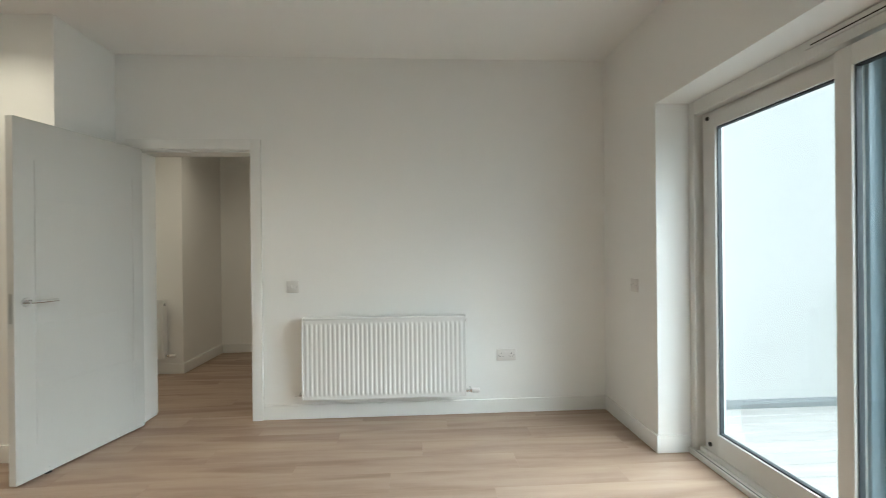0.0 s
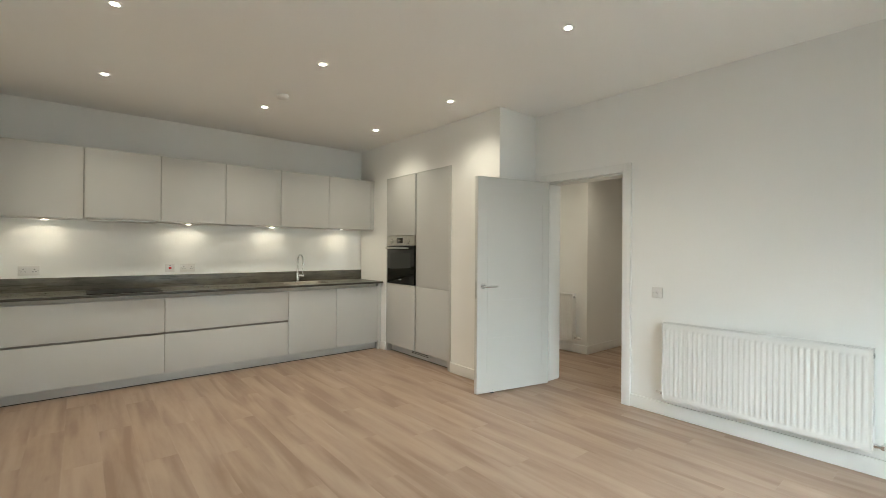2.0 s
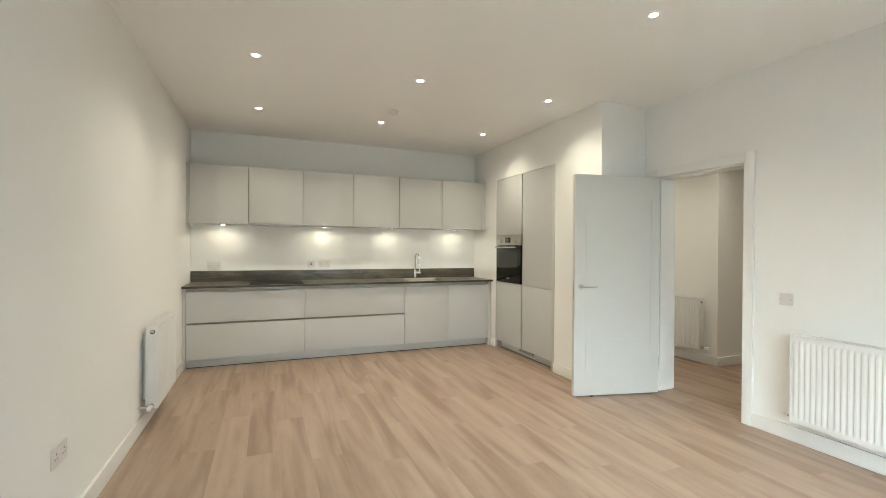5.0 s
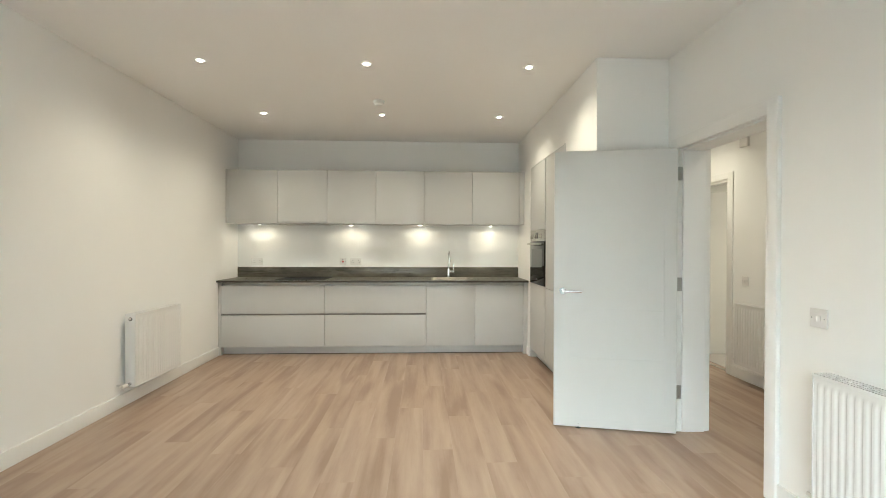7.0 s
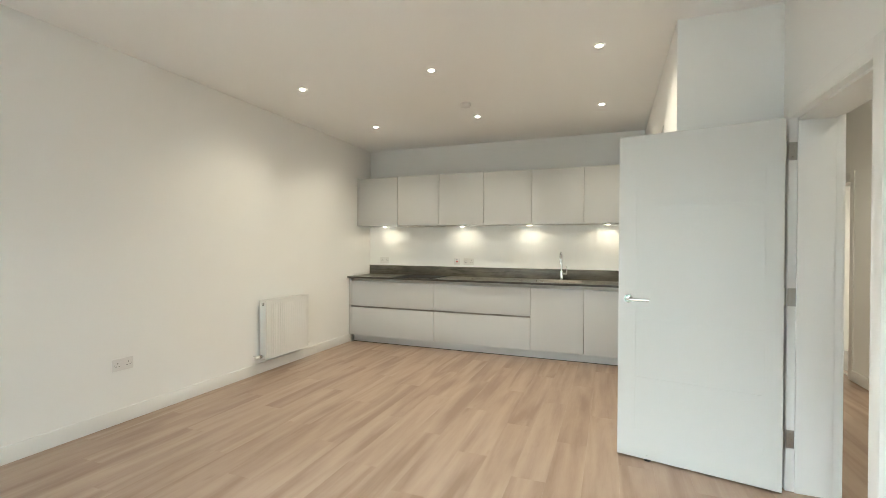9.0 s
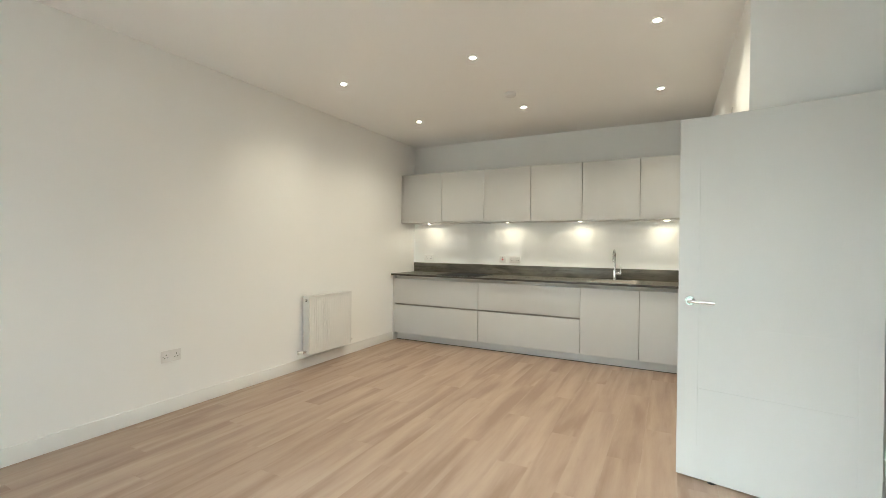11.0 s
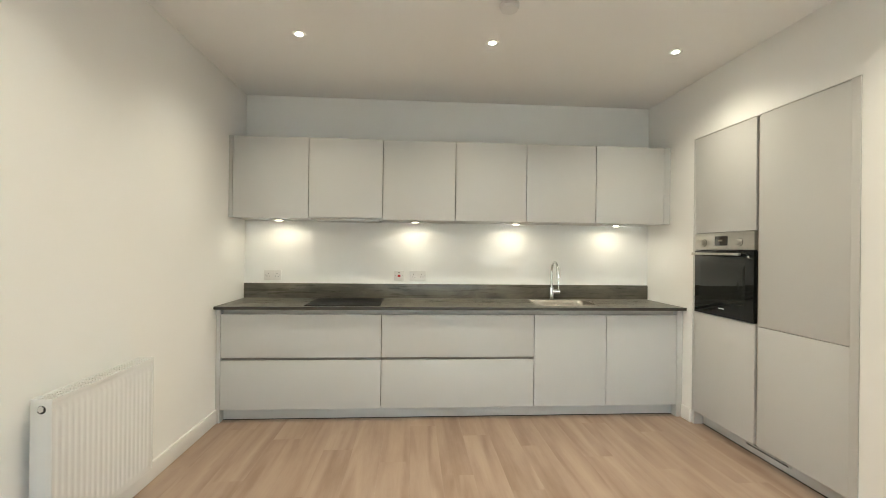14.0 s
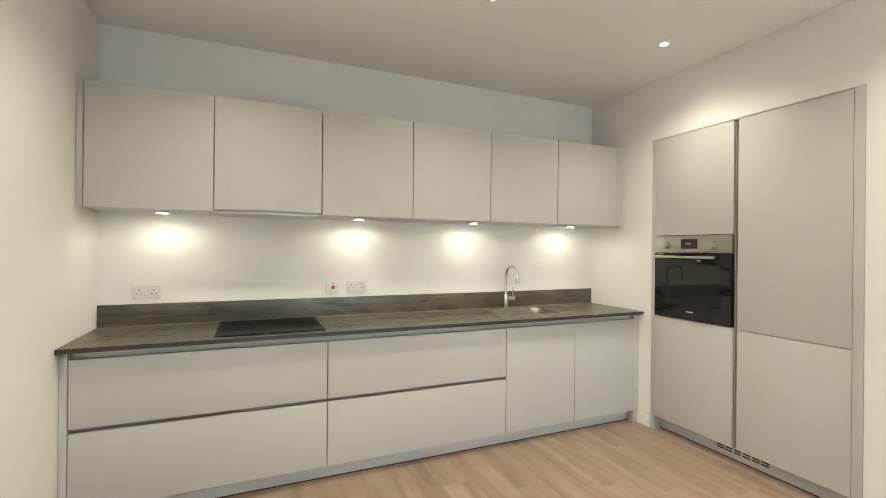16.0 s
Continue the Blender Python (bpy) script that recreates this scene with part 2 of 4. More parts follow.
# ---- walls, ceiling, floor slab ----
bm = block(XW - 0.2, XE + 0.35, YS - 0.2, YS, -0.1, ZC)
structure("wall_south", bm, WALL, "plain white painted wall with a radiator", "wall")
bm = block(XW - 0.2, XW, YS, YH0 - 0.01, -0.1, ZC)
structure("wall_west", bm, WALL, "plain white painted wall behind the kitchen units", "wall")
# the kitchen's north wall, with the niche for the tall units
NX0, NX1, NZ = -3.632, -2.328, 2.232
walls("wall_north_kitchen", "white painted wall built round the tall kitchen units",
      (XW, NX0, YK, YH0, -0.1, ZC), (NX1, XSTEP, YK, YH0, -0.1, ZC),
      (NX0, NX1, YK, YH0, NZ, ZC), (NX0, NX1, YK + 0.64, YH0, -0.1, NZ))
# the door wall
LIN = 0.028
walls("wall_north", "white painted wall with a doorway and a radiator",
      (XSTEP, DOOR_X0 - LIN, YN, YH0, -0.1, ZC), (DOOR_X1 + LIN, XE + 0.35, YN, YH0, -0.1, ZC),
      (DOOR_X0 - LIN, DOOR_X1 + LIN, YN, YH0, DOOR_Z + LIN, ZC))
# the window wall, with its deep opening
walls("wall_east", "white painted wall round the wide glazed sliding door",
      (XE, XE + 0.35, WIN_Y1, YN, -0.1, ZC), (XE, XE + 0.35, YS, WIN_Y0, -0.1, ZC), (XE, XE + 0.35, WIN_Y0, WIN_Y1, WIN_Z, ZC))
# hall
DA0, DA1, DB0, DB1, HD = -3.70, -2.86, -5.02, -4.18, 2.0
XHW, XHE, YB = -5.7, 0.4, 7.6
YH1B = YH1 + 0.12
walls("wall_hall_north", "white painted hall wall with two doorways",
      (DA1, -1.86, YH1, YH1B, -0.1, ZC), (DB1, DA0, YH1, YH1B, -0.1, ZC), (XHW, DB0, YH1, YH1B, -0.1, ZC),
      (DA0, DA1, YH1, YH1B, HD, ZC), (DB0, DB1, YH1, YH1B, HD, ZC))
walls("wall_hall_recess", "white painted wall at the back of the hall",
      (-1.98, -1.86, YH1B, YH2, -0.1, ZC), (-1.86, XHE, YH2, YH2 + 0.12, -0.1, ZC), (XHE, XHE + 0.12, YH0, YH2 + 0.12, -0.1, ZC))
walls("wall_back_rooms", "plain white walls of the rooms off the hall",
      (XHW - 0.12, XHW, YH0, YB, -0.1, ZC), (XHW, XW - 0.2, YH0 - 0.12, YH0, -0.1, ZC), (-4.05, -3.93, YH1B, YB, -0.1, ZC),
      (-1.98, -1.86, YH2, YB, -0.1, ZC), (XHW, -1.86, YB, YB + 0.12, -0.1, ZC))
structure("ceiling", block(XHW - 0.12, XE + 0.35, YS - 0.2, YB + 0.12, ZC, ZC + 0.2), CEIL, "flat white painted ceiling", "ceiling")
structure("carpet_floor", block(XHW, -1.98, YH1 + 0.12, YB, -0.1, 0.004), CARPET, "pale grey carpet in the rooms off the hall", "floor")
bm = block(DA0, DA1, YH1 + 0.03, YH1 + 0.075, 0.0, 0.007, bevel=0.003)
structure("threshold_strip", bm, STEEL, "thin metal threshold strip in the doorway", "trim")
bm = block(DB0, DB1, YH1 + 0.03, YH1 + 0.075, 0.0, 0.007, bevel=0.003)
structure("threshold_strip", bm, STEEL, "thin metal threshold strip in the doorway", "trim")

# ---- baseboards and door trim ----
BH, BT = 0.104, 0.015


def baseboard(x0, y0, x1, y1, nx, ny):
    """A length of skirting against a wall; (nx, ny) points into the room."""
    bm = block(min(x0, x1, x0 + nx * BT, x1 + nx * BT), max(x0, x1, x0 + nx * BT, x1 + nx * BT),
               min(y0, y1, y0 + ny * BT, y1 + ny * BT), max(y0, y1, y0 + ny * BT, y1 + ny * BT), 0.0, BH, bevel=0.003)
    return structure("baseboard", bm, GLOSS, "white painted square-edged skirting board", "baseboard")


ARCH = 0.075
baseboard(-3.8, YS, XE, YS, 0, 1)
baseboard(XE, YS + BT, XE, WIN_Y0, -1, 0)
baseboard(XE, WIN_Y1, XE, YN - BT, -1, 0)
baseboard(XE - BT, WIN_Y1, 2.18, WIN_Y1, 0, -1)
baseboard(DOOR_X1 + ARCH, YN, XE, YN, 0, -1)
baseboard(NX1, YK, XSTEP + BT, YK, 0, -1)
baseboard(XSTEP, YK, XSTEP, YN, 1, 0)
baseboard(-3.745, YK, NX0, YK, 0, -1)
baseboard(DA1 + 0.07, YH1, -1.86 + BT, YH1, 0, -1)
baseboard(DB1 + 0.07, YH1, DA0 - 0.07, YH1, 0, -1)
baseboard(-1.86, YH1, -1.86, YH2, 1, 0)
baseboard(-1.86 + BT, YH2, XHE, YH2, 0, -1)
baseboard(XHW, YH0, DOOR_X0 - ARCH, YH0, 0, 1)
baseboard(-5.7, YB, -4.05, YB, 0, -1)
baseboard(-3.93, YB, -1.98, YB, 0, -1)

# door lining, stop and architraves of the living room doorway
bm = block(DOOR_X0 - LIN, DOOR_X0, YN - 0.023, YH0 + 0.002, 0, DOOR_Z)
box(bm, DOOR_X1, DOOR_X1 + LIN, YN - 0.023, YH0 + 0.002, 0, DOOR_Z)
box(bm, DOOR_X0 - LIN, DOOR_X1 + LIN, YN - 0.023, YH0 + 0.002, DOOR_Z, DOOR_Z + LIN)
structure("door_lining", bm, GLOSS, "white painted timber door lining", "trim")
SY = YN + 0.014
bm = block(DOOR_X0, DOOR_X0 + 0.014, SY, YH0 - 0.03, 0, DOOR_Z - 0.014, bevel=0.002)
box(bm, DOOR_X1 - 0.014, DOOR_X1, SY, YH0 - 0.03, 0, DOOR_Z - 0.014, bevel=0.002)
box(bm, DOOR_X0, DOOR_X1, SY, YH0 - 0.03, DOOR_Z - 0.014, DOOR_Z, bevel=0.002)
structure("door_stop_trim", bm, GLOSS, "white painted stop bead in the doorway", "trim")


def architrave(x0, x1, z, y0, y1):
    bm = block(x0 - ARCH, x0 - 0.006, y0, y1, 0, z + ARCH, bevel=0.003)
    box(bm, x1 + 0.006, x1 + ARCH, y0, y1, 0, z + ARCH, bevel=0.003)
    box(bm, x0 - 0.006, x1 + 0.006, y0, y1, z + 0.006, z + ARCH, bevel=0.003)
    return structure("architrave", bm, GLOSS, "white painted flat architrave round a doorway", "trim")


architrave(DOOR_X0, DOOR_X1, DOOR_Z, YN - 0.026, YN)
architrave(DOOR_X0, DOOR_X1, DOOR_Z, YH0, YH0 + 0.018)
architrave(DA0, DA1, HD, YH1 - 0.010, YH1)
architrave(DB0, DB1, HD, YH1 - 0.010, YH1)
for a, c in ((DA0, DA1), (DB0, DB1)):
    bm = block(a, a + 0.02, YH1, YH1 + 0.12, 0, HD - 0.02)
    box(bm, c - 0.02, c, YH1, YH1 + 0.12, 0, HD - 0.02)
    box(bm, a, c, YH1, YH1 + 0.12, HD - 0.02, HD - 0.001)
    structure("door_lining", bm, GLOSS, "white painted timber door lining", "trim")

# ---- the glazed sliding door and the balcony ----
win = tagged(new("window_1"), "wide white-framed glazed sliding door to the balcony", "window", kind="structure")
FX0, FX1 = 2.205, 2.335
fb = block(FX0, FX1, WIN_Y1 - 0.055, WIN_Y1 - 0.001, 0.0, WIN_Z - 0.001, bevel=0.004)
part("window_frame", fb, UPVC, win)
part("window_frame", block(FX0, FX1, WIN_Y0 + 0.001, WIN_Y0 + 0.055, 0.0, WIN_Z - 0.001, bevel=0.004), UPVC, win)
part("window_frame", block(FX0, FX1, WIN_Y0 + 0.055, WIN_Y1 - 0.055, WIN_Z - 0.085, WIN_Z - 0.001, bevel=0.004), UPVC, win)
for y0, y1 in ((WIN_Y0 + 0.055, WIN_Y0 + 0.085), (WIN_Y1 - 0.086, WIN_Y1 - 0.055)):
    part("rebate", block(2.262, FX1, y0, y1, 0.06, WIN_Z - 0.085), UPVC, win)
part("rebate", block(2.262, FX1, WIN_Y0 + 0.085, WIN_Y1 - 0.086, WIN_Z - 0.113, WIN_Z - 0.085), UPVC, win)
part("window_sill", block(2.182, FX1, WIN_Y0 + 0.002, WIN_Y1 - 0.002, 0.0, 0.03, bevel=0.004), UPVC, win, "white track sill along the floor")
part("window_frame", block(FX0 + 0.02, FX1, WIN_Y0 + 0.055, WIN_Y1 - 0.055, 0.03, 0.06, bevel=0.004), UPVC, win)


for x in (2.1955, 2.226):
    part("track_groove", block(x, x + 0.004, WIN_Y0 + 0.056, WIN_Y1 - 0.056, 0.0285, 0.0312), RUBBER, win, "dark groove in the sliding track")


def sash(y0, y1, x, s=0.105, first=UPVC):
    """One sliding leaf; x is its room face."""
    z0, z1 = 0.06, WIN_Z - 0.112
    d = 0.055
    m1 = UPVC
    sh = part("sash", block(x, x + d, y0, y0 + 0.09, z0, z1, bevel=0.005), first, win)
    part("stile", block(x, x + d, y1 - s, y1, z0, z1, bevel=0.005), m1, sh)
    part("rail", block(x, x + d, y0 + 0.09, y1 - s, z0, z0 + 0.12, bevel=0.005), m1, sh)
    part("rail", block(x, x + d, y0 + 0.09, y1 - s, z1 - 0.078, z1, bevel=0.005), m1, sh)
    g = 0.007
    gk = block(x + 0.012, x + 0.04, y0 + 0.09, y0 + 0.09 + g, z0 + 0.12, z1 - 0.078)
    box(gk, x + 0.012, x + 0.04, y1 - s - g, y1 - s, z0 + 0.12, z1 - 0.078)
    box(gk, x + 0.012, x + 0.04, y0 + 0.09, y1 - s, z0 + 0.12, z0 + 0.12 + g)
    box(gk, x + 0.012, x + 0.04, y0 + 0.09, y1 - s, z1 - 0.078 - g, z1 - 0.078)
    part("seal_or_shade_line", gk, RUBBER, sh, "dark rubber glazing seal")
    p = part("pane", block(x + 0.022, x + 0.028, y0 + 0.09, y1 - s, z0 + 0.12, z1 - 0.078), GLASS, sh, "clear glass pane")
    p.visible_shadow = False
    return sh


s1 = sash(1.955, 2.915, 2.24, first=UPVCG)
part("outer_stile", block(2.296, 2.405, 1.915, 2.03, 0.07, 2.02, bevel=0.004), UPVCG, s1, "blue-grey outer face of the meeting stile")
for zz in (0.1, 1.99):
    part("plug", moved(lathe([(0, 0), (0.012, 0), (0.012, 0.008), (0.009, 0.01), (0, 0.01)], 16), Matrix.Translation((2.24, 2.868, zz)) @ Matrix.Rotation(-math.pi / 2, 4, "Y")), DARK, s1, "dark plastic stop plug")
sash(1.02, 2.04, 2.184, 0.07)
sash(0.085, 1.1, 2.24)
vent = thing("trickle_vent", pose(FX0, 1.98, WIN_Z - 0.03), "white slotted trickle vent in the window head", "vent")
part("cover", block(-0.012, 0.0, -0.3, 0.2, -0.014, 0.014, bevel=0.003), UPVC, vent)
part("slot", block(-0.0135, -0.011, -0.27, 0.17, -0.006, -0.001), DARK, vent, "dark slot")

BX1 = 4.15
structure("balcony_slab", block(2.35, BX1 + 0.1, -2.6, 3.68, -0.3, -0.045), GREYST, "grey balcony slab", "balcony")
structure("balcony_wall", block(2.35, BX1, 3.68, 3.98, -0.3, 3.4), RENDERW, "white rendered wall at the end of the balcony", "wall")
structure("balcony_base_course", block(2.35, BX1, 3.665, 3.68, -0.045, 0.055, bevel=0.004), GREYST, "grey flashing strip along the wall's foot", "trim")
structure("facade", block(2.0, 2.35, 3.98, 9.0, -8.0, 3.4), RENDERW, "white rendered outer wall", "wall")
fence = thing("balustrade", pose(BX1, 0, -0.045), "dark grey metal balcony railing with glass panels", "railing")
part("handrail", block(-0.03, 0.03, -2.6, 3.66, 1.10, 1.145, bevel=0.006), RAILD, fence)
part("bottom_rail", block(-0.02, 0.02, -2.6, 3.66, 0.06, 0.10, bevel=0.004), RAILD, fence)
for i in range(5):
    y = 3.62 - 1.5 * i
    part("post", block(-0.025, 0.025, y - 0.025, y + 0.025, 0, 1.10, bevel=0.004), RAILD, fence)
    if i:
        part("pane", block(-0.006, 0.006, y + 0.04, y + 1.46, 0.1, 1.09), GLASS, fence, "clear glass balustrade panel").visible_shadow = False

# ground and far houses
structure("ground", block(-600, 900, -700, 700, -8.4, -8.0), GROUND, "grass and earth far below the balcony", "ground")


def house(x, y, w, d, h, turn):
    """A far house: walls, a pitched roof with a chimney, and windows."""
    hs = thing("house", pose(x, y, -8.0, 0, 0, turn), "pale harled house with a grey slate roof", "house", "houses beyond the balcony")
    part("wall", block(-w / 2, w / 2, -d / 2, d / 2, 0, h), HOUSEW, hs)
    bm = bmesh.new()
    e, r = 0.35, 0.42 * d
    vs = [bm.verts.new(p) for p in ((-w / 2 - e, -d / 2 - e, h), (w / 2 + e, -d / 2 - e, h), (w / 2 + e, d / 2 + e, h), (-w / 2 - e, d / 2 + e, h), (-w / 2 - e, 0, h + r), (w / 2 + e, 0, h + r))]
    for f in ((0, 1, 5, 4), (2, 3, 4, 5), (0, 4, 3), (1, 2, 5), (3, 2, 1, 0)):
        bm.faces.new([vs[k] for k in f])
    rf = part("roof", bm, ROOF, hs)
    part("chimney", block(w / 2 - 1.2, w / 2 - 0.5, -0.5, 0.5, h + r - 0.8, h + r + 1.0), HOUSEW, rf)
    for k in range(3):
        for lv in (1.2, 3.9):
            for side in (-1, 1):
                wx = -w / 2 + w * (k + 0.5) / 3
                part("window", block(wx - 0.55, wx + 0.55, side * (d / 2 - 0.05), side * (d / 2 + 0.03), lv, lv + 1.2), RUBBER, hs)


for k, (x, y) in enumerate(((46, 30), (58, 46), (52, 12), (70, 27), (60, -8), (84, 52), (90, 8))):
    house(x, y, 11, 8, 6.2 + 0.4 * (k % 3), 35 * k)

# ---- kitchen: base run ----
FR = -3.745                    # front face of the base doors
DT = 0.019                     # thickness of a front
BY = [-0.463, 0.748, 1.958, 2.551, 3.141]
ZB, ZM0, ZM1, ZT = 0.100, 0.474, 0.496, 0.828
WT0, WT1 = 0.869, 0.892        # under and upper side of the worktop


def front(y0, y1, z0, z1, x=0.0):
    """A flat slab front in the local frame of a unit (its face at x, looking along +x)."""
    return block(x - DT, x, y0 + 0.0026, y1 - 0.0026, z0, z1, bevel=0.0012)


def base_unit(y0, y1, drawers):
    w = y1 - y0
    label = "pale grey handleless base unit with two deep drawers" if drawers else "pale grey handleless base cabinet with one door"
    u = thing("drawer_unit" if drawers else "base_cabinet", pose(FR, y0, 0), label, "kitchen unit", "kitchen base units")
    body = block(-0.52, -0.058, 0.002, 0.018, ZB, WT0 - 0.002)
    box(body, -0.52, -0.058, w - 0.018, w - 0.002, ZB, WT0 - 0.002)
    box(body, -0.52, -0.058, 0.018, w - 0.018, ZB, ZB + 0.018)
    box(body, -0.52, -0.51, 0.018, w - 0.018, ZB + 0.018, WT0 - 0.002)
    part("body", body, CARC, u)
    part("gap_panel", block(-DT - 0.028, -DT - 0.012, 0.002, w - 0.002, ZB + 0.01, WT0 - 0.045), GAP, u, "grey rail recessed behind the fronts")
    # the finger rail under the worktop: a lying C profile
    rl = block(-0.055, -0.05, 0, w, ZT - 0.03, WT0 - 0.002)
    box(rl, -0.05, -0.012, 0, w, WT0 - 0.008, WT0 - 0.002)
    part("finger_rail", rl, RAIL, u, "pale recessed finger rail")
    if drawers:
        for z0, z1 in ((ZB, ZM0), (ZM1, ZT)):
            part("drawer_front", front(0, w, z0, z1), CAB, u)
        rl = block(-0.05, -0.045, 0.002, w - 0.002, ZM0 - 0.02, ZM1 + 0.02)
        box(rl, -0.045, -DT - 0.001, 0.002, w - 0.002, ZM1 + 0.004, ZM1 + 0.01)
        part("finger_rail", rl, RAIL, u, "pale recessed finger rail")
    else:
        part("door", front(0, w, ZB, ZT), CAB, u)
    return u


base_unit(BY[0], BY[1], True)
base_unit(BY[1], BY[2], True)
base_unit(BY[2], BY[3], False)
base_unit(BY[3], BY[4], False)
for y0, y1 in ((YS + 0.002, BY[0] - 0.002), (BY[4] + 0.002, YK - 0.002)):
    e = thing("end_panel", pose(FR, y0, 0), "pale grey filler panel closing the base run", "kitchen panel", "kitchen end panels")
    part("panel", block(-0.54, -0.002, 0, y1 - y0, 0.0, WT0 - 0.003, bevel=0.0012), CAB, e)
pl = thing("plinth", pose(FR - 0.07, BY[0], 0), "pale satin plinth board under the base units", "plinth")
part("board", block(-0.016, 0, 0, BY[4] - BY[0], 0.0, ZB - 0.004, bevel=0.001), PLINTH, pl)
# dark strip stands in for the shadow gap where plinth meets floor
part("seal_or_shade_line", block(0.0005, 0.003, 0, BY[4] - BY[0], 0.0, 0.006), DARK, pl, "thin dark strip standing in for the shadow gap at the foot")

# worktop with the cut-out for the sink, upstand
SX0, SX1, SY0, SY1 = -4.195, -3.835, 2.01, 2.535
wt = thing("worktop", pose(0, 0, WT0), "dark grey slate-effect kitchen worktop", "worktop")
th = WT1 - WT0
bm = block(XW, -3.70, YS + 0.002, SY0, 0, th)
box(bm, XW, -3.70, SY1, YK - 0.002, 0, th)
box(bm, XW, SX0, SY0, SY1, 0, th)
box(bm, SX1, -3.70, SY0, SY1, 0, th)
bmesh.ops.remove_doubles(bm, verts=bm.verts, dist=0.0005)
part("slab", bm, STONE, wt)
part("edge_strip", block(-3.6998, -3.6985, YS + 0.003, YK - 0.003, 0.0006, th - 0.0006), EDGE, wt, "thin dark brown edging strip")
up = thing("upstand", pose(0, 0, WT1), "dark grey slate-effect upstand behind the worktop", "upstand")
part("strip", block(XW, XW + 0.014, YS + 0.002, YK - 0.002, 0, 0.133, bevel=0.0012), STONE, up)
part("sealant", bar((XW + 0.0145, YS + 0.003, 0.0012), (XW + 0.0145, YK - 0.003, 0.0012), 0.0028, sides=8), SEAL, up, "thin glossy bead of grey sealant")

# hob
hob = thing("hob", pose(-3.985, 0.445, WT1), "flush black ceramic glass hob in the worktop", "hob")
part("glass_top", block(-0.285, 0.235, -0.29, 0.29, 0.0, 0.006, bevel=0.002), BLACK, hob)
for x, y, r in ((-0.12, -0.14, 0.09), (-0.12, 0.15, 0.075), (0.1, -0.14, 0.075), (0.1, 0.15, 0.1)):
    bm = lathe([(r - 0.0015, 0.0061), (r - 0.0015, 0.0064), (r, 0.0064), (r, 0.0061)], 48)
    part("zone_ring", moved(bm, Matrix.Translation((x, y, 0))), PRINT, hob)

# sink
def rounded_rect(hx, hy, r, n=6):
    pts = []
    for cx, cy, a0 in ((hx - r, hy - r, 0), (-hx + r, hy - r, 90), (-hx + r, -hy + r, 180), (hx - r, -hy + r, 270)):
        for k in range(n + 1):
            a = radians(a0 + 90 * k / n)
            pts.append((cx + r * math.cos(a), cy + r * math.sin(a)))
    return pts


sink = thing("sink", pose((SX0 + SX1) / 2, (SY0 + SY1) / 2, WT1), "inset stainless steel sink with a rounded rim", "sink")
hx, hy = (SX1 - SX0) / 2, (SY1 - SY0) / 2
bm = bmesh.new()
rings = []
for ax, ay, r, z in ((hx + 0.018, hy + 0.018, 0.075, 0.0005), (hx + 0.016, hy + 0.016, 0.075, 0.005), (hx + 0.004, hy + 0.004, 0.072, 0.006), (hx - 0.008, hy - 0.008, 0.07, 0.004), (hx - 0.014, hy - 0.014, 0.068, -0.006),
                     (hx - 0.028, hy - 0.028, 0.07, -0.13), (hx - 0.05, hy - 0.05, 0.07, -0.155), (0.03, 0.03, 0.029, -0.16)):
    rings.append([bm.verts.new((x, y, z)) for x, y in rounded_rect(ax, ay, r)])
for a, b in zip(rings, rings[1:]):
    for k in range(len(a)):
        bm.faces.new((a[k], a[(k + 1) % len(a)], b[(k + 1) % len(b)], b[k]))
bm.faces.new(rings[-1])
part("bowl", bm, SINKM, sink)
part("overflow", moved(lathe([(0, 0), (0.016, 0), (0.018, 0.002), (0.018, 0.005), (0.013, 0.006), (0, 0.004)], 24), Matrix.Translation((-hx + 0.026, 0.02, -0.045)) @ Matrix.Rotation(math.pi / 2, 4, "Y")), CHROME, sink, "round chrome overflow")
part("waste", moved(lathe([(0, 0), (0.04, 0), (0.042, 0.003), (0.03, 0.004), (0, 0.002)], 24), Matrix.Translation((0, 0, -0.159))), CHROME, sink, "round chrome waste")

# tap
tap = thing("tap", pose(-4.25, 2.257, WT1), "chrome mixer tap with a tall curved spout", "tap")
part("base", lathe([(0, 0), (0.026, 0), (0.026, 0.006), (0.022, 0.01), (0.022, 0.1), (0.02, 0.112), (0.013, 0.116), (0, 0.116)], 28), CHROME, tap)
pts = [(0, 0, 0.112), (0, 0, 0.17), (0, 0, 0.255)]
for k in range(1, 15):
    a = radians(180 - 13.2 * k)
    pts.append((0.085 + 0.085 * math.cos(a), 0.0, 0.262 + 0.085 * math.sin(a)))
part("spout", sweep(pts, 0.011), CHROME, tap)
ex, ey, ez = pts[-1]
part("nozzle", bar((ex, ey, ez + 0.004), (ex + 0.003, ey + 0.004, ez - 0.045), 0.0135), CHROME, tap)
part("valve", bar((0, 0.012, 0.075), (0.01, 0.075, 0.075), 0.021), CHROME, tap)
part("lever", sweep([(0.008, 0.06, 0.09), (0.008, 0.064, 0.12), (0.004, 0.062, 0.175)], 0.006, 12), CHROME, tap)

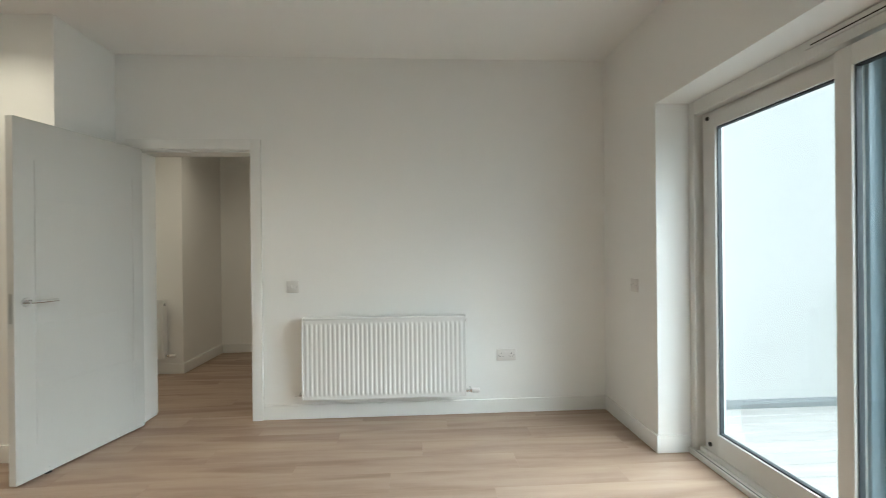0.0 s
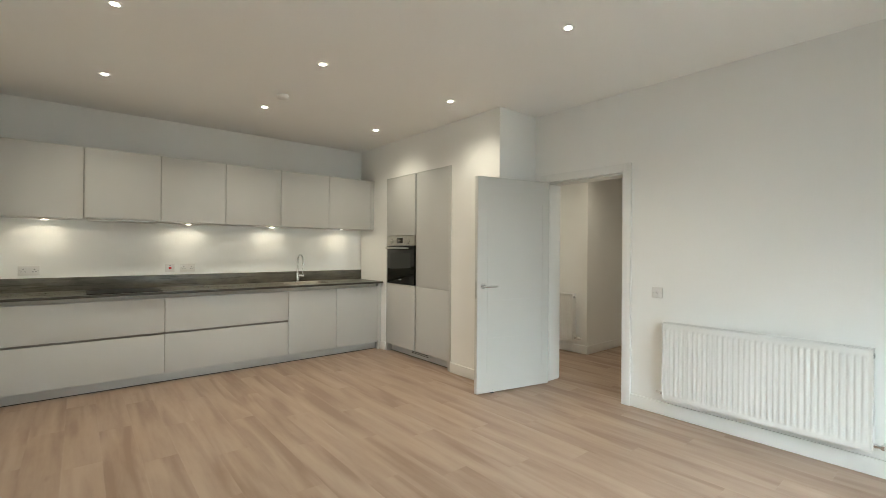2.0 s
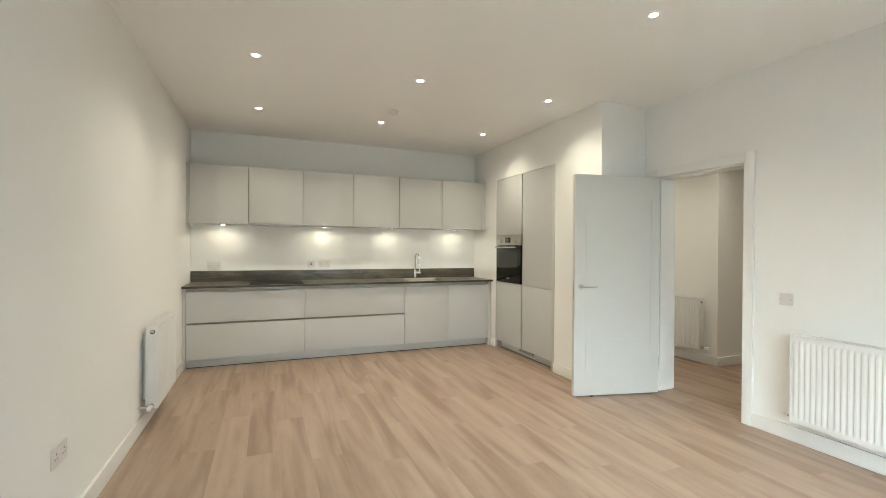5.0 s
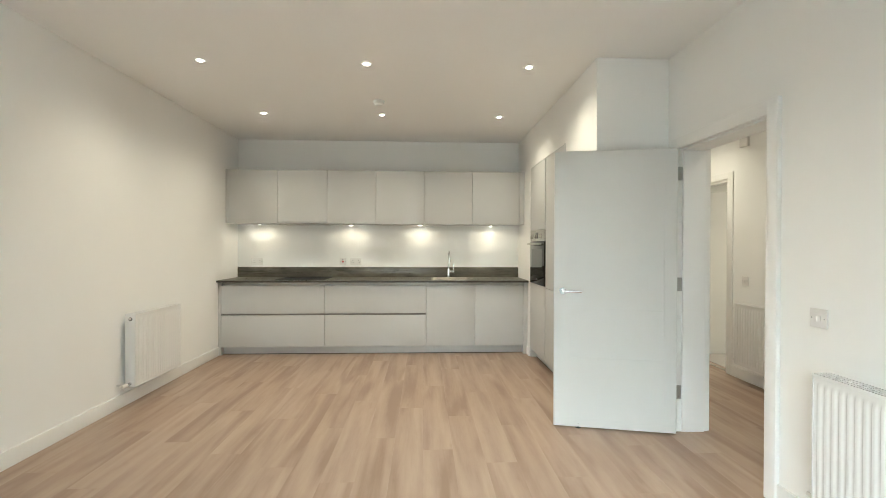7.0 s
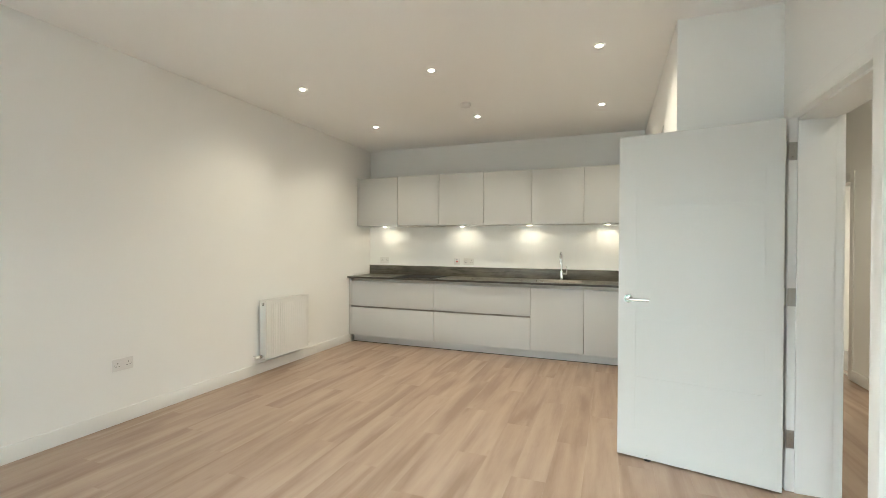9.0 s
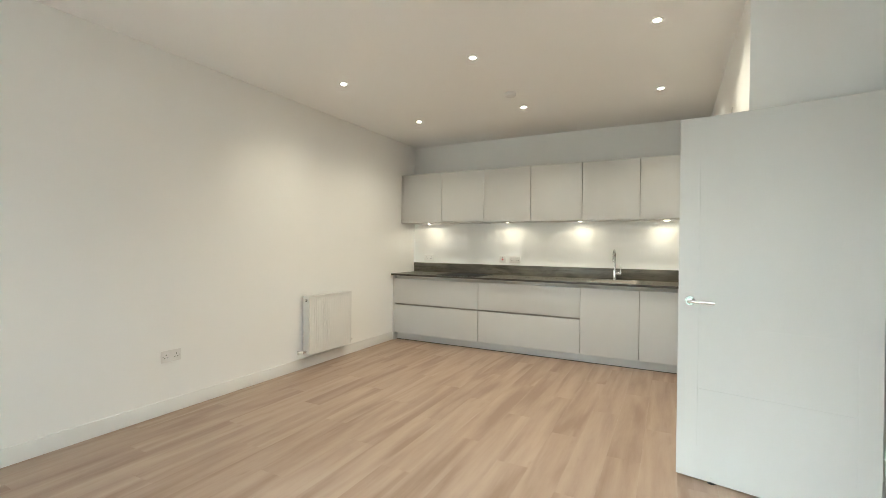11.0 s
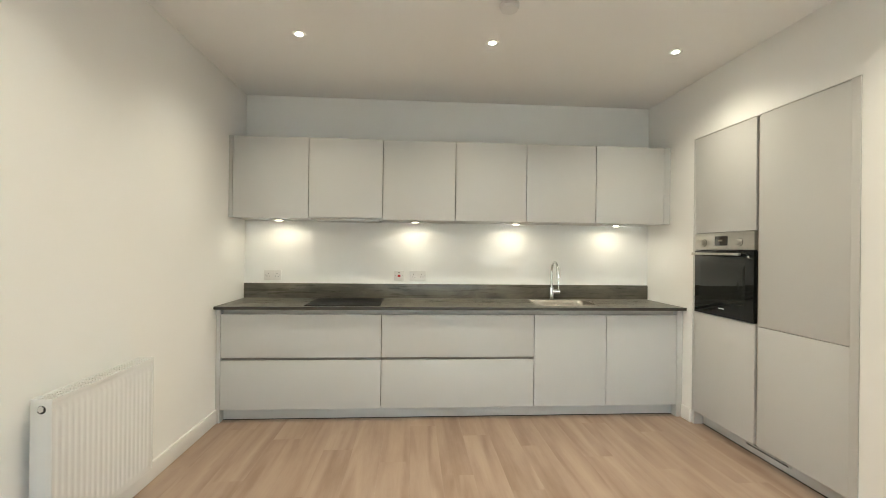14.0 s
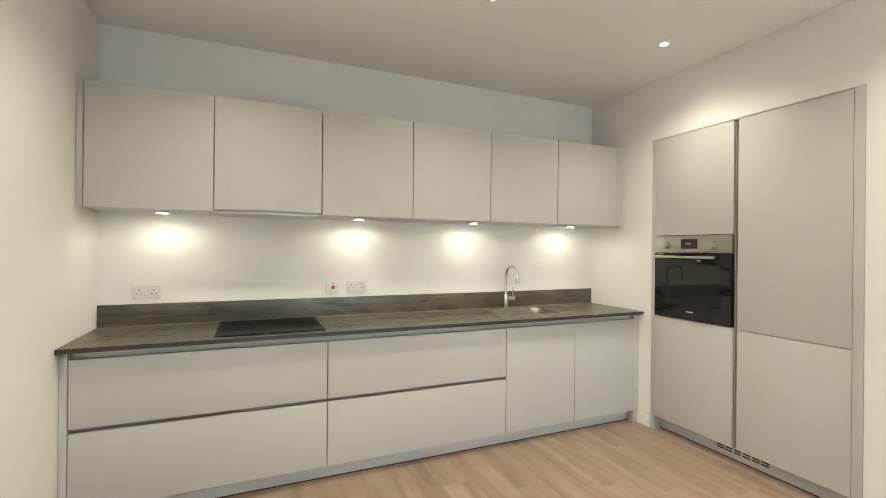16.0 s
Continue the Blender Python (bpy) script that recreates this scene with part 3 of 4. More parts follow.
# ---- kitchen: wall units ----
UX, UZ0, UZ1 = -3.938, 1.579, 2.238
UY = [-0.467 + 0.6 * k for k in range(7)]
for k in range(6):
    u = thing("wall_cabinet", pose(UX, UY[k], UZ0), "pale grey wall cabinet with a built-in extractor" if k == 1 else "pale grey handleless wall cabinet with a slab door", "kitchen unit", "kitchen wall units")
    dep = UX - XW - 0.002
    body = block(-dep, -DT - 0.04, 0.001, 0.599, 0.018, UZ1 - UZ0 - 0.001)
    part("body", body, CARC, u)
    part("underside", block(-dep, -DT - 0.002, 0.001, 0.599, 0.0, 0.0175), CAB, u)
    part("door", block(-DT, 0, 0.0026, 0.5974, 0.012 if k == 1 else 0.001, UZ1 - UZ0 - 0.001, bevel=0.0012), CAB, u)
    if k == 1:
        ex = part("extractor", block(-dep + 0.03, -0.03, 0.03, 0.57, -0.009, -0.0005, bevel=0.002), STEEL, u, "slim steel extractor tray")
        part("front_strip", block(-0.028, -0.006, 0.02, 0.58, -0.010, 0.006, bevel=0.002), STEEL, ex, "slim steel extractor front edge")
for y0, y1 in ((YS + 0.002, UY[0] - 0.003), (UY[6] + 0.003, YK - 0.002)):
    e = thing("filler_panel", pose(UX, y0, UZ0), "pale grey filler beside the wall cabinets", "kitchen panel", "wall unit fillers")
    part("panel", block(-0.35, -0.004, 0, y1 - y0, 0.002, UZ1 - UZ0, bevel=0.0012), CAB, e)

for y in (-0.143, 1.003, 1.881, 2.79):
    lm = thing("cabinet_light", pose(-4.1, y, UZ0 - 0.001), "small lit steel puck light under the wall cabinets", "cabinet light", "cabinet lights")
    part("rim", lathe([(0, 0), (0.036, 0), (0.036, -0.006), (0.032, -0.010), (0.026, -0.010), (0.026, -0.006), (0, -0.006)], 28), STEEL, lm)
    part("lens", lathe([(0, -0.0065), (0.0255, -0.0065), (0.024, -0.0105), (0, -0.0115)], 24), BULB2, lm, "glowing warm lens")
    ld = bpy.data.lights.new("cabinet_spot", "SPOT")
    ld.energy, ld.spot_size, ld.spot_blend, ld.color, ld.shadow_soft_size = UNDER_W, radians(174), 0.4, (1.0, 0.75, 0.51), 0.04
    lo = new("cabinet_spot", ld)
    lo.matrix_world = look((-4.1, y, UZ0 - 0.02), (-4.1 - 0.05, y, 0.5))

# ---- kitchen: tall units in the niche ----
TY = YK - 0.002                # front plane of the tall doors
TX = [-3.596, -2.994, -2.968, -2.376]
TZ0, TZ1 = 0.104, 2.222


def tall_front(x0, x1, z0, z1):
    return block(x0 + 0.0015, x1 - 0.0015, 0, DT, z0, z1, bevel=0.0012)


tu = thing("oven_housing", pose(0, TY, 0), "pale grey tall unit with a built-in oven", "kitchen unit", "tall kitchen units")
bd = block(TX[0], TX[0] + 0.018, DT + 0.004, 0.6, 0.1, TZ1)
box(bd, TX[1] - 0.018, TX[1], DT + 0.004, 0.6, 0.1, TZ1)
box(bd, TX[0] + 0.018, TX[1] - 0.018, 0.58, 0.6, 0.1, TZ1)
box(bd, TX[0] + 0.018, TX[1] - 0.018, DT + 0.004, 0.58, TZ1 - 0.018, TZ1)
box(bd, TX[0] + 0.018, TX[1] - 0.018, DT + 0.004, 0.58, 0.862, 0.88)
box(bd, TX[0] + 0.018, TX[1] - 0.018, DT + 0.004, 0.58, 1.492, 1.51)
part("body", bd, CARC, tu)
part("door", tall_front(TX[0], TX[1], TZ0, 0.879), CAB, tu)
part("door", tall_front(TX[0], TX[1], 1.490, TZ1), CAB, tu)
fu = thing("tall_cabinet", pose(0, TY, 0), "pale grey tall fridge cabinet with two slab doors", "kitchen unit", "tall kitchen units")
bd = block(TX[2], TX[2] + 0.018, DT + 0.004, 0.6, 0.1, TZ1)
box(bd, TX[3] - 0.018, TX[3], DT + 0.004, 0.6, 0.1, TZ1)
box(bd, TX[2] + 0.018, TX[3] - 0.018, 0.58, 0.6, 0.1, TZ1)
part("body", bd, CARC, fu)
part("door", tall_front(TX[2], TX[3], TZ0, 0.8685), CAB, fu)
# strip added behind the joint so the gap reads as shaded
part("joint_shade", block(TX[2] + 0.018, TX[3] - 0.018, DT + 0.002, 0.3, 0.85, 0.89), SHADOW, fu, "dark strip added as the shade in the door joint")
part("door", tall_front(TX[2], TX[3], 0.8725, TZ1), CAB, fu)
gr = thing("finger_rail", pose(0, TY, 0), "dark upright recessed finger rail between the tall units", "finger rail")
# near-black back: the recess's shade is put into its colour
part("back", block(TX[1] + 0.001, TX[2] - 0.001, 0.04, 0.044, 0.1, TZ1), SHADOW, gr)
part("lip", block(TX[1] + 0.001, TX[1] + 0.005, 0.018, 0.04, 0.1, TZ1), RAIL, gr, "pale rail lip")
for x0, x1, nm in ((NX0 + 0.001, TX[0] - 0.001, 0.004), (TX[3] + 0.002, NX1 - 0.001, -0.004)):
    e = thing("end_panel", pose(0, TY, 0), "pale grey upright panel beside the tall units", "kitchen panel", "kitchen end panels")
    part("panel", block(x0, x1, nm, 0.6, 0.0, NZ - 0.001, bevel=0.0012), CAB, e)
tp = thing("top_filler", pose(0, TY, TZ1), "pale grey filler strip above the tall units", "kitchen panel")
part("panel", block(TX[0], TX[3], 0.006, 0.024, 0.003, NZ - TZ1 - 0.001), CAB, tp)
pl = thing("plinth", pose(0, TY + 0.075, 0), "pale satin plinth board with a vent grille", "plinth")
part("board", block(TX[0], TX[3], 0, 0.016, 0.0, 0.098, bevel=0.001), PLINTH, pl)
# same dark strip, drawing the shadow at the tall plinth's foot
part("seal_or_shade_line", block(TX[0], TX[3], -0.003, -0.0005, 0.0, 0.006), DARK, pl, "thin dark strip standing in for the shadow gap at the foot")
gl = part("grille", block(-3.15, -2.79, -0.006, -0.0005, 0.036, 0.09, bevel=0.0015), PLINTH, pl, "pale ventilation grille")
for i in range(6):
    for z in (0.046, 0.064):
        x = -3.138 + 0.057 * i
        part("slot", block(x, x + 0.047, -0.0075, -0.0055, z, z + 0.009), DARK, gl)

# oven
ov = thing("oven", pose((TX[0] + TX[1]) / 2, TY, 0.884), "built-in black glass and steel oven, door closed", "oven")
ow = 0.297
part("body", block(-0.275, 0.275, 0.024, 0.55, 0.002, 0.60), DARK, ov)
part("control_panel", block(-ow, ow, -0.006, 0.02, 0.479, 0.602, bevel=0.002), STEEL, ov, "brushed steel control panel")
dr = part("door", block(-ow, ow, -0.008, 0.02, 0.0, 0.472, bevel=0.003), OVENG, ov, "black glass oven door")
iw = block(-ow + 0.07, ow - 0.075, -0.0086, -0.008, 0.10, 0.39)
part("inner_window", iw, principled("smoked_glass", (0.014, 0.016, 0.014), 0.03, 0, 0.55)[0], dr, "darker window in the oven door")
part("handle", block(-ow + 0.02, ow - 0.09, -0.05, -0.032, 0.438, 0.457, bevel=0.004), STEEL, dr, "flat steel bar handle")
for x in (-ow + 0.05, ow - 0.12):
    part("bracket", block(x - 0.008, x + 0.008, -0.035, -0.007, 0.441, 0.454, bevel=0.002), STEEL, dr)
part("print", block(-0.028, 0.028, -0.0095, -0.0082, 0.054, 0.061, bevel=0.0), MARK, dr, "small pale printed mark")
for x in (-0.19, 0.17):
    part("knob_ring", moved(lathe([(0, 0), (0.0285, 0), (0.0285, 0.0012), (0, 0.0012)], 28), Matrix.Translation((x, -0.0058, 0.53)) @ Matrix.Rotation(math.pi / 2, 4, "X")), DARK, ov, "dark ring behind the knob")
    part("knob", moved(lathe([(0, 0), (0.026, 0), (0.026, 0.004), (0.021, 0.006), (0.019, 0.024), (0.016, 0.027), (0, 0.027)], 28), Matrix.Translation((x, -0.006, 0.53)) @ Matrix.Rotation(math.pi / 2, 4, "X")), STEEL, ov, "round steel control knob")
part("display", block(-0.075, 0.055, -0.0075, -0.0058, 0.508, 0.575, bevel=0.0008), DISP, ov, "dark display window")
part("digits", block(-0.035, 0.005, -0.0085, -0.0072, 0.538, 0.55), principled("dim_digits", (0.25, 0.22, 0.17), 0.4)[0], ov, "dim digits")


# ---- radiators ----
def radiator(name, m, w, h, valve_side, label):
    """A double-panel radiator in local metres: wall at y=0, front at -y, foot of the panel at z=0."""
    rd = thing(name, m, label, "radiator", "radiators")
    dpt, stand = 0.084, 0.036
    yf, yb = -(stand + dpt), -stand

    def panel(y, out):
        bm = bmesh.new()
        n = int(round((w - 0.03) / 0.0333))
        pitch = (w - 0.03) / n
        prof = [(-w / 2, 0), (-w / 2 + 0.013, 0)]
        for k in range(n):
            a = -w / 2 + 0.015 + k * pitch
            for u, d in ((0.04, 0.0), (0.12, 0.12), (0.20, 0.5), (0.28, 0.88), (0.36, 1.0), (0.60, 1.0), (0.68, 0.88), (0.76, 0.5), (0.84, 0.12), (0.92, 0.0)):
                prof.append((a + u * pitch, 0.005 * d))
        prof += [(w / 2 - 0.013, 0), (w / 2, 0)]
        levels = [(0.0, 0.0), (0.022, 0.0), (0.030, 0.15), (0.040, 0.6), (0.052, 1.0), (h - 0.062, 1.0), (h - 0.050, 0.6), (h - 0.040, 0.15), (h - 0.032, 0.0), (h - 0.012, 0.0)]
        grid = [[bm.verts.new((x, y - out * (0.0 + 1.0 * d * f), z)) for x, d in prof] for z, f in levels]
        for r0, r1 in zip(grid, grid[1:]):
            for k in range(len(prof) - 1):
                bm.faces.new((r0[k], r0[k + 1], r1[k + 1], r1[k]))
        geo = bmesh.ops.extrude_face_region(bm, geom=list(bm.faces))
        bmesh.ops.translate(bm, vec=(0, out * 0.012, 0), verts=[v for v in geo["geom"] if isinstance(v, bmesh.types.BMVert)])
        return bm

    part("front_panel", panel(yf + 0.008, 1), RADW, rd)
    part("back_panel", panel(yb - 0.004, -1), RADW, rd)
    for sx in (-1, 1):
        part("side_cover", block(sx * w / 2 - 0.004, sx * w / 2 + 0.004, yf + 0.004, yb, 0.004, h, bevel=0.002), RADW, rd)
    gb = block(-w / 2 + 0.004, w / 2 - 0.004, yf + 0.003, yf + 0.010, h - 0.014, h, bevel=0.002)
    box(gb, -w / 2 + 0.004, w / 2 - 0.004, yb - 0.007, yb, h - 0.014, h, bevel=0.002)
    n = int(w / 0.02)
    for k in range(n + 1):
        x = -w / 2 + 0.006 + (w - 0.012) * k / n
        box(gb, x - 0.0018, x + 0.0018, yf + 0.009, yb - 0.006, h - 0.008, h - 0.001)
    for j in (0.36, 0.64):
        yy = yf + (yb - yf) * j
        box(gb, -w / 2 + 0.004, w / 2 - 0.004, yy - 0.0016, yy + 0.0016, h - 0.008, h - 0.0005)
    part("top_grille", gb, RADW, rd)
    fins = bmesh.new()
    for k in range(int(w / 0.035)):
        x = -w / 2 + 0.02 + k * 0.035
        box(fins, x - 0.001, x + 0.001, yf + 0.024, yb - 0.02, 0.05, h - 0.03)
    part("convector", fins, RADW, rd)
    for sx in (-1, 1):
        part("bracket", block(sx * w * 0.36 - 0.015, sx * w * 0.36 + 0.015, yb, -0.001, 0.05, h - 0.06), RADW, rd)
    s, ym = valve_side, (yf + yb) / 2
    vz = 0.03
    bar1 = bar((s * (w / 2 + 0.002), ym, vz), (s * (w / 2 + 0.045), ym, vz), 0.009, sides=14)
    rod(bar1, (s * (w / 2 + 0.006), ym, vz), (s * (w / 2 + 0.022), ym, vz), 0.014, sides=6)
    rod(bar1, (s * (w / 2 + 0.045), ym - 0.012, vz), (s * (w / 2 + 0.045), ym + 0.02, vz), 0.013, sides=14)
    va = part("valve", bar1, CHROME, rd, "chrome valve body")
    part("valve_head", moved(lathe([(0, 0), (0.015, 0), (0.017, 0.006), (0.017, 0.05), (0.014, 0.056), (0, 0.058)], 20), Matrix.Translation((s * (w / 2 + 0.05), ym, vz)) @ Matrix.Rotation(s * math.pi / 2, 4, "Y")), PLATE, va, "white thermostatic head")
    part("pipe", bar((s * (w / 2 + 0.045), ym + 0.02, vz), (s * (w / 2 + 0.045), -0.001, vz), 0.0075, sides=12), CHROME, rd)
    lk = bar((-s * (w / 2 + 0.002), ym, vz), (-s * (w / 2 + 0.035), ym, vz), 0.009, sides=14)
    rod(lk, (-s * (w / 2 + 0.006), ym, vz), (-s * (w / 2 + 0.018), ym, vz), 0.013, sides=6)
    lv = part("lockshield", lk, CHROME, rd, "chrome lockshield valve")
    part("cap", bar((-s * (w / 2 + 0.03), ym, vz), (-s * (w / 2 + 0.062), ym, vz), 0.011, 0.009, sides=14), PLATE, lv, "white cap")
    part("pipe", bar((-s * (w / 2 + 0.03), ym, vz), (-s * (w / 2 + 0.03), -0.001, vz), 0.0075, sides=12), CHROME, rd)
    nx = s * (w / 2 + 0.004)
    nt_ = part("plug_recess", bar((nx, ym, h - 0.04), (nx + s * 0.001, ym, h - 0.04), 0.016, sides=20), DARK, rd, "dark notch in the side cover")
    part("bleed_plug", bar((nx, ym, h - 0.037), (nx + s * 0.006, ym, h - 0.037), 0.013, sides=6), CHROME, nt_, "steel hexagon plug")
    return rd


radiator("radiator", pose(0.303, YN, 0.168), 1.18, 0.59, 1, "white double-panel radiator on the wall beside the door")
radiator("radiator", pose(-2.412, YS, 0.158, 0, 0, 180), 0.655, 0.59, -1, "small white double-panel radiator near the kitchen run")
radiator("radiator", pose(-2.30, YH1, 0.17, 0, 0, 0), 0.6, 0.59, 1, "small white radiator on the hall wall")


# ---- sockets and switches ----
def face_plate(name, m, w, h, label, category, group):
    """A moulded plate in local metres: wall at y=0, face towards -y."""
    t = thing(name, m, label, category, group)
    part("plate", block(-w / 2, w / 2, -0.009, 0, -h / 2, h / 2, bevel=0.003), PLATE, t)
    for sx in (-1, 1):
        x = sx * (w / 2 - 0.011) if w < 0.1 else sx * 0.0605
        part("screw", bar((x, -0.0098, 0), (x, -0.008, 0), 0.0035, sides=12), HINGEM, t)
    return t


def double_socket(m):
    t = face_plate("double_socket", m, 0.147, 0.087, "white moulded double plug socket", "socket", "plug sockets")
    for sx in (-1, 1):
        cx = sx * 0.038
        part("rocker", block(sx * 0.011 - 0.0055, sx * 0.011 + 0.0055, -0.0125, -0.008, 0.012, 0.026, bevel=0.0012), PLATE, t)
        for dx, dz, hw, hh in ((0, 0.012, 0.0025, 0.0045), (-0.011, -0.010, 0.0042, 0.0022), (0.011, -0.010, 0.0042, 0.0022)):
            part("pin_hole", block(cx + dx - hw, cx + dx + hw, -0.0094, -0.0088, dz - hh, dz + hh), DARK, t)
    return t


def switch_plate(m, label="white moulded light switch", cat="switch"):
    t = face_plate("light_switch", m, 0.087, 0.087, label, cat, "switch plates")
    for sx in (-1, 1):
        part("rocker", block(sx * 0.009 - 0.006, sx * 0.009 + 0.006, -0.0125, -0.008, -0.012, 0.012, bevel=0.0015), PLATE, t)
    return t


double_socket(pose(XW, -0.253, 1.096, 0, 0, 90))
double_socket(pose(XW, 1.031, 1.098, 0, 0, 90))
ck = face_plate("cooker_switch", pose(XW, 0.863, 1.098, 0, 0, 90), 0.087, 0.087, "white cooker switch plate with a red rocker", "switch", "switch plates")
part("rocker", block(-0.012, 0.012, -0.0135, -0.008, -0.012, 0.010, bevel=0.0015), RED, ck, "red rocker")
part("print", block(-0.008, 0.008, -0.0095, -0.0088, 0.025, 0.03), DARK, ck, "small dark print")
double_socket(pose(1.217, YN, 0.437))
switch_plate(pose(-0.378, YN, 0.98))
double_socket(pose(-0.777, YS, 0.425, 0, 0, 180))
switch_plate(pose(XE, 3.268, 0.994, 0, 0, -90))
switch_plate(pose(-2.605, YH1, 0.975))
dv = thing("wall_sensor", pose(-2.62, YH1, 2.33), "small white box high on the hall wall", "sensor")
part("case", block(-0.05, 0.05, -0.03, 0, -0.045, 0.045, bevel=0.005), PLATE, dv)


# ---- the open door ----
def panel_door(name, hinge, angle, w, h, label):
    """A leaf hinged at x=0, running along +x, its grooved room face towards -y; built from fields divided by narrow grooves."""
    d = thing(name, pose(hinge[0], hinge[1], 0.010, 0, 0, angle), label, "door")
    d["kind"] = "structure"
    T = 0.044
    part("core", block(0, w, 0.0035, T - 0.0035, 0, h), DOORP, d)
    g = 0.004
    sx = [0.0, 0.085, w - 0.105, w]
    zs = [0, 0.5, 0.85, 1.2, 1.54, h]
    for y0, y1 in ((0.0, 0.0035), (T - 0.0035, T)):
        lo, hi = 0.18, 1.76
        cells = [(sx[0], sx[1] - g, 0, h), (sx[2] + g, sx[3], 0, h), (sx[1] - g, sx[2] + g, 0, lo - 0.0), (sx[1] - g, sx[2] + g, hi, h)]
        for a, b in zip(zs, zs[1:]):
            cells.append((sx[1] + g, sx[2] - g, max(a, lo) + (g if a else 0), min(b, hi) - (g if b < h else 0)))
        for a, b, c, e in cells:
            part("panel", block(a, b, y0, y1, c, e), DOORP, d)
    hx, hz = w - 0.06, 0.975
    for s, yy in ((-1, 0.0), (1, T)):
        hd = part("handle_rose", bar((hx, yy, hz), (hx, yy + s * 0.01, hz), 0.026, 0.024, sides=28), CHROME, d, "round chrome rose")
        lv = sweep([(hx, yy + s * 0.008, hz), (hx, yy + s * 0.045, hz), (hx - 0.006, yy + s * 0.052, hz), (hx - 0.02, yy + s * 0.055, hz), (hx - 0.125, yy + s * 0.055, hz)], 0.0085, 14)
        part("lever", lv, CHROME, hd, "straight chrome lever")
    part("latch_plate", block(w, w + 0.0015, 0.011, 0.033, hz - 0.11, hz + 0.05), HINGEM, d, "steel latch plate")
    for z in (0.27, 1.03, 1.81):
        hb = part("hinge", bar((-0.004, -0.005, z - 0.048), (-0.004, -0.005, z + 0.048), 0.006, sides=12), HINGEM, d, "satin steel butt hinge")
        part("hinge_leaf", block(-0.002, 0.0005, -0.004, 0.03, z - 0.048, z + 0.048), HINGEM, hb)
    return d


LEAF_W, LEAF_H = 0.826, 1.978
# open a little past square: the leaf runs from the west jamb out into the room
dx, dy = -0.178, -0.806
ang = math.degrees(math.atan2(dy, dx))
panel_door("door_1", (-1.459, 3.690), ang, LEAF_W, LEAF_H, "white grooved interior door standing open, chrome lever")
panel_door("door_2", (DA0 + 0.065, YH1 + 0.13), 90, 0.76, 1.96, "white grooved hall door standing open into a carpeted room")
for hx_, hy_, z in [(DOOR_X0, YN - 0.022, z) for z in (0.28, 1.04, 1.82)] + [(DA0 + 0.02, YH1 + 0.082, z) for z in (0.28, 1.04, 1.80)]:
    hg = thing("jamb_hinge", pose(hx_, hy_, z), "satin steel hinge plate screwed to the door lining", "hinge", "jamb hinges")
    part("plate", block(0.0, 0.0025, 0.0, 0.036, -0.048, 0.048), HINGEM, hg)
    for k in (-0.03, 0.0, 0.03):
        part("screw", bar((0.0022, 0.016 + 0.006 * (k == 0), k), (0.0034, 0.016 + 0.006 * (k == 0), k), 0.004, sides=10), STEEL, hg)
stop = thing("door_stop", pose(-1.572, 3.045, 0), "short black rubber door stop on the floor", "door stop")
part("post", lathe([(0, 0), (0.02, 0), (0.02, 0.008), (0.015, 0.012), (0.014, 0.03), (0.016, 0.034), (0.012, 0.038), (0, 0.038)], 20), RUBBER, stop)

# ---- ceiling fittings ----
# the two at y 6.3 are unseen, added at triple strength to brighten back rooms
for x, y in ((-1.83, 0.25), (-1.83, 1.49), (-1.83, 2.74), (-3.135, 0.25), (-3.135, 1.485), (-3.145, 2.735), (-0.336, 2.415), (-3.0, 4.5), (-1.3, 4.6), (-2.9, 6.3), (-4.7, 6.3)):
    dl = thing("downlight", pose(x, y, ZC), "lit round recessed ceiling downlight with a white rim", "downlight", "ceiling downlights")
    part("rim", lathe([(0.020, 0.0), (0.042, 0.0), (0.043, -0.002), (0.039, -0.004), (0.024, -0.003), (0.020, -0.001)], 32), RADW, dl)
    part("lens", lathe([(0, -0.001), (0.0205, -0.001), (0.0205, -0.002), (0, -0.0025)], 28), BULB, dl, "glowing warm lens")
    ld = bpy.data.lights.new("downlight_spot", "SPOT")
    ld.energy, ld.spot_size, ld.spot_blend, ld.color, ld.shadow_soft_size = SPOT_W * (1.0 if y < 4 else 1.15 if y < 6 else 3.0), radians(140), 1.0, (1.0, 0.79, 0.57), 0.07
    lo = new("downlight_spot", ld)
    lo.matrix_world = look((x, y, ZC - 0.03), (x, y + 0.001, 0))
sm = thing("smoke_alarm", pose(-2.685, 1.496, ZC), "round white smoke alarm on the ceiling", "smoke alarm")
part("base", lathe([(0, 0), (0.055, 0), (0.055, -0.01), (0.0, -0.01)], 36), RADW, sm)
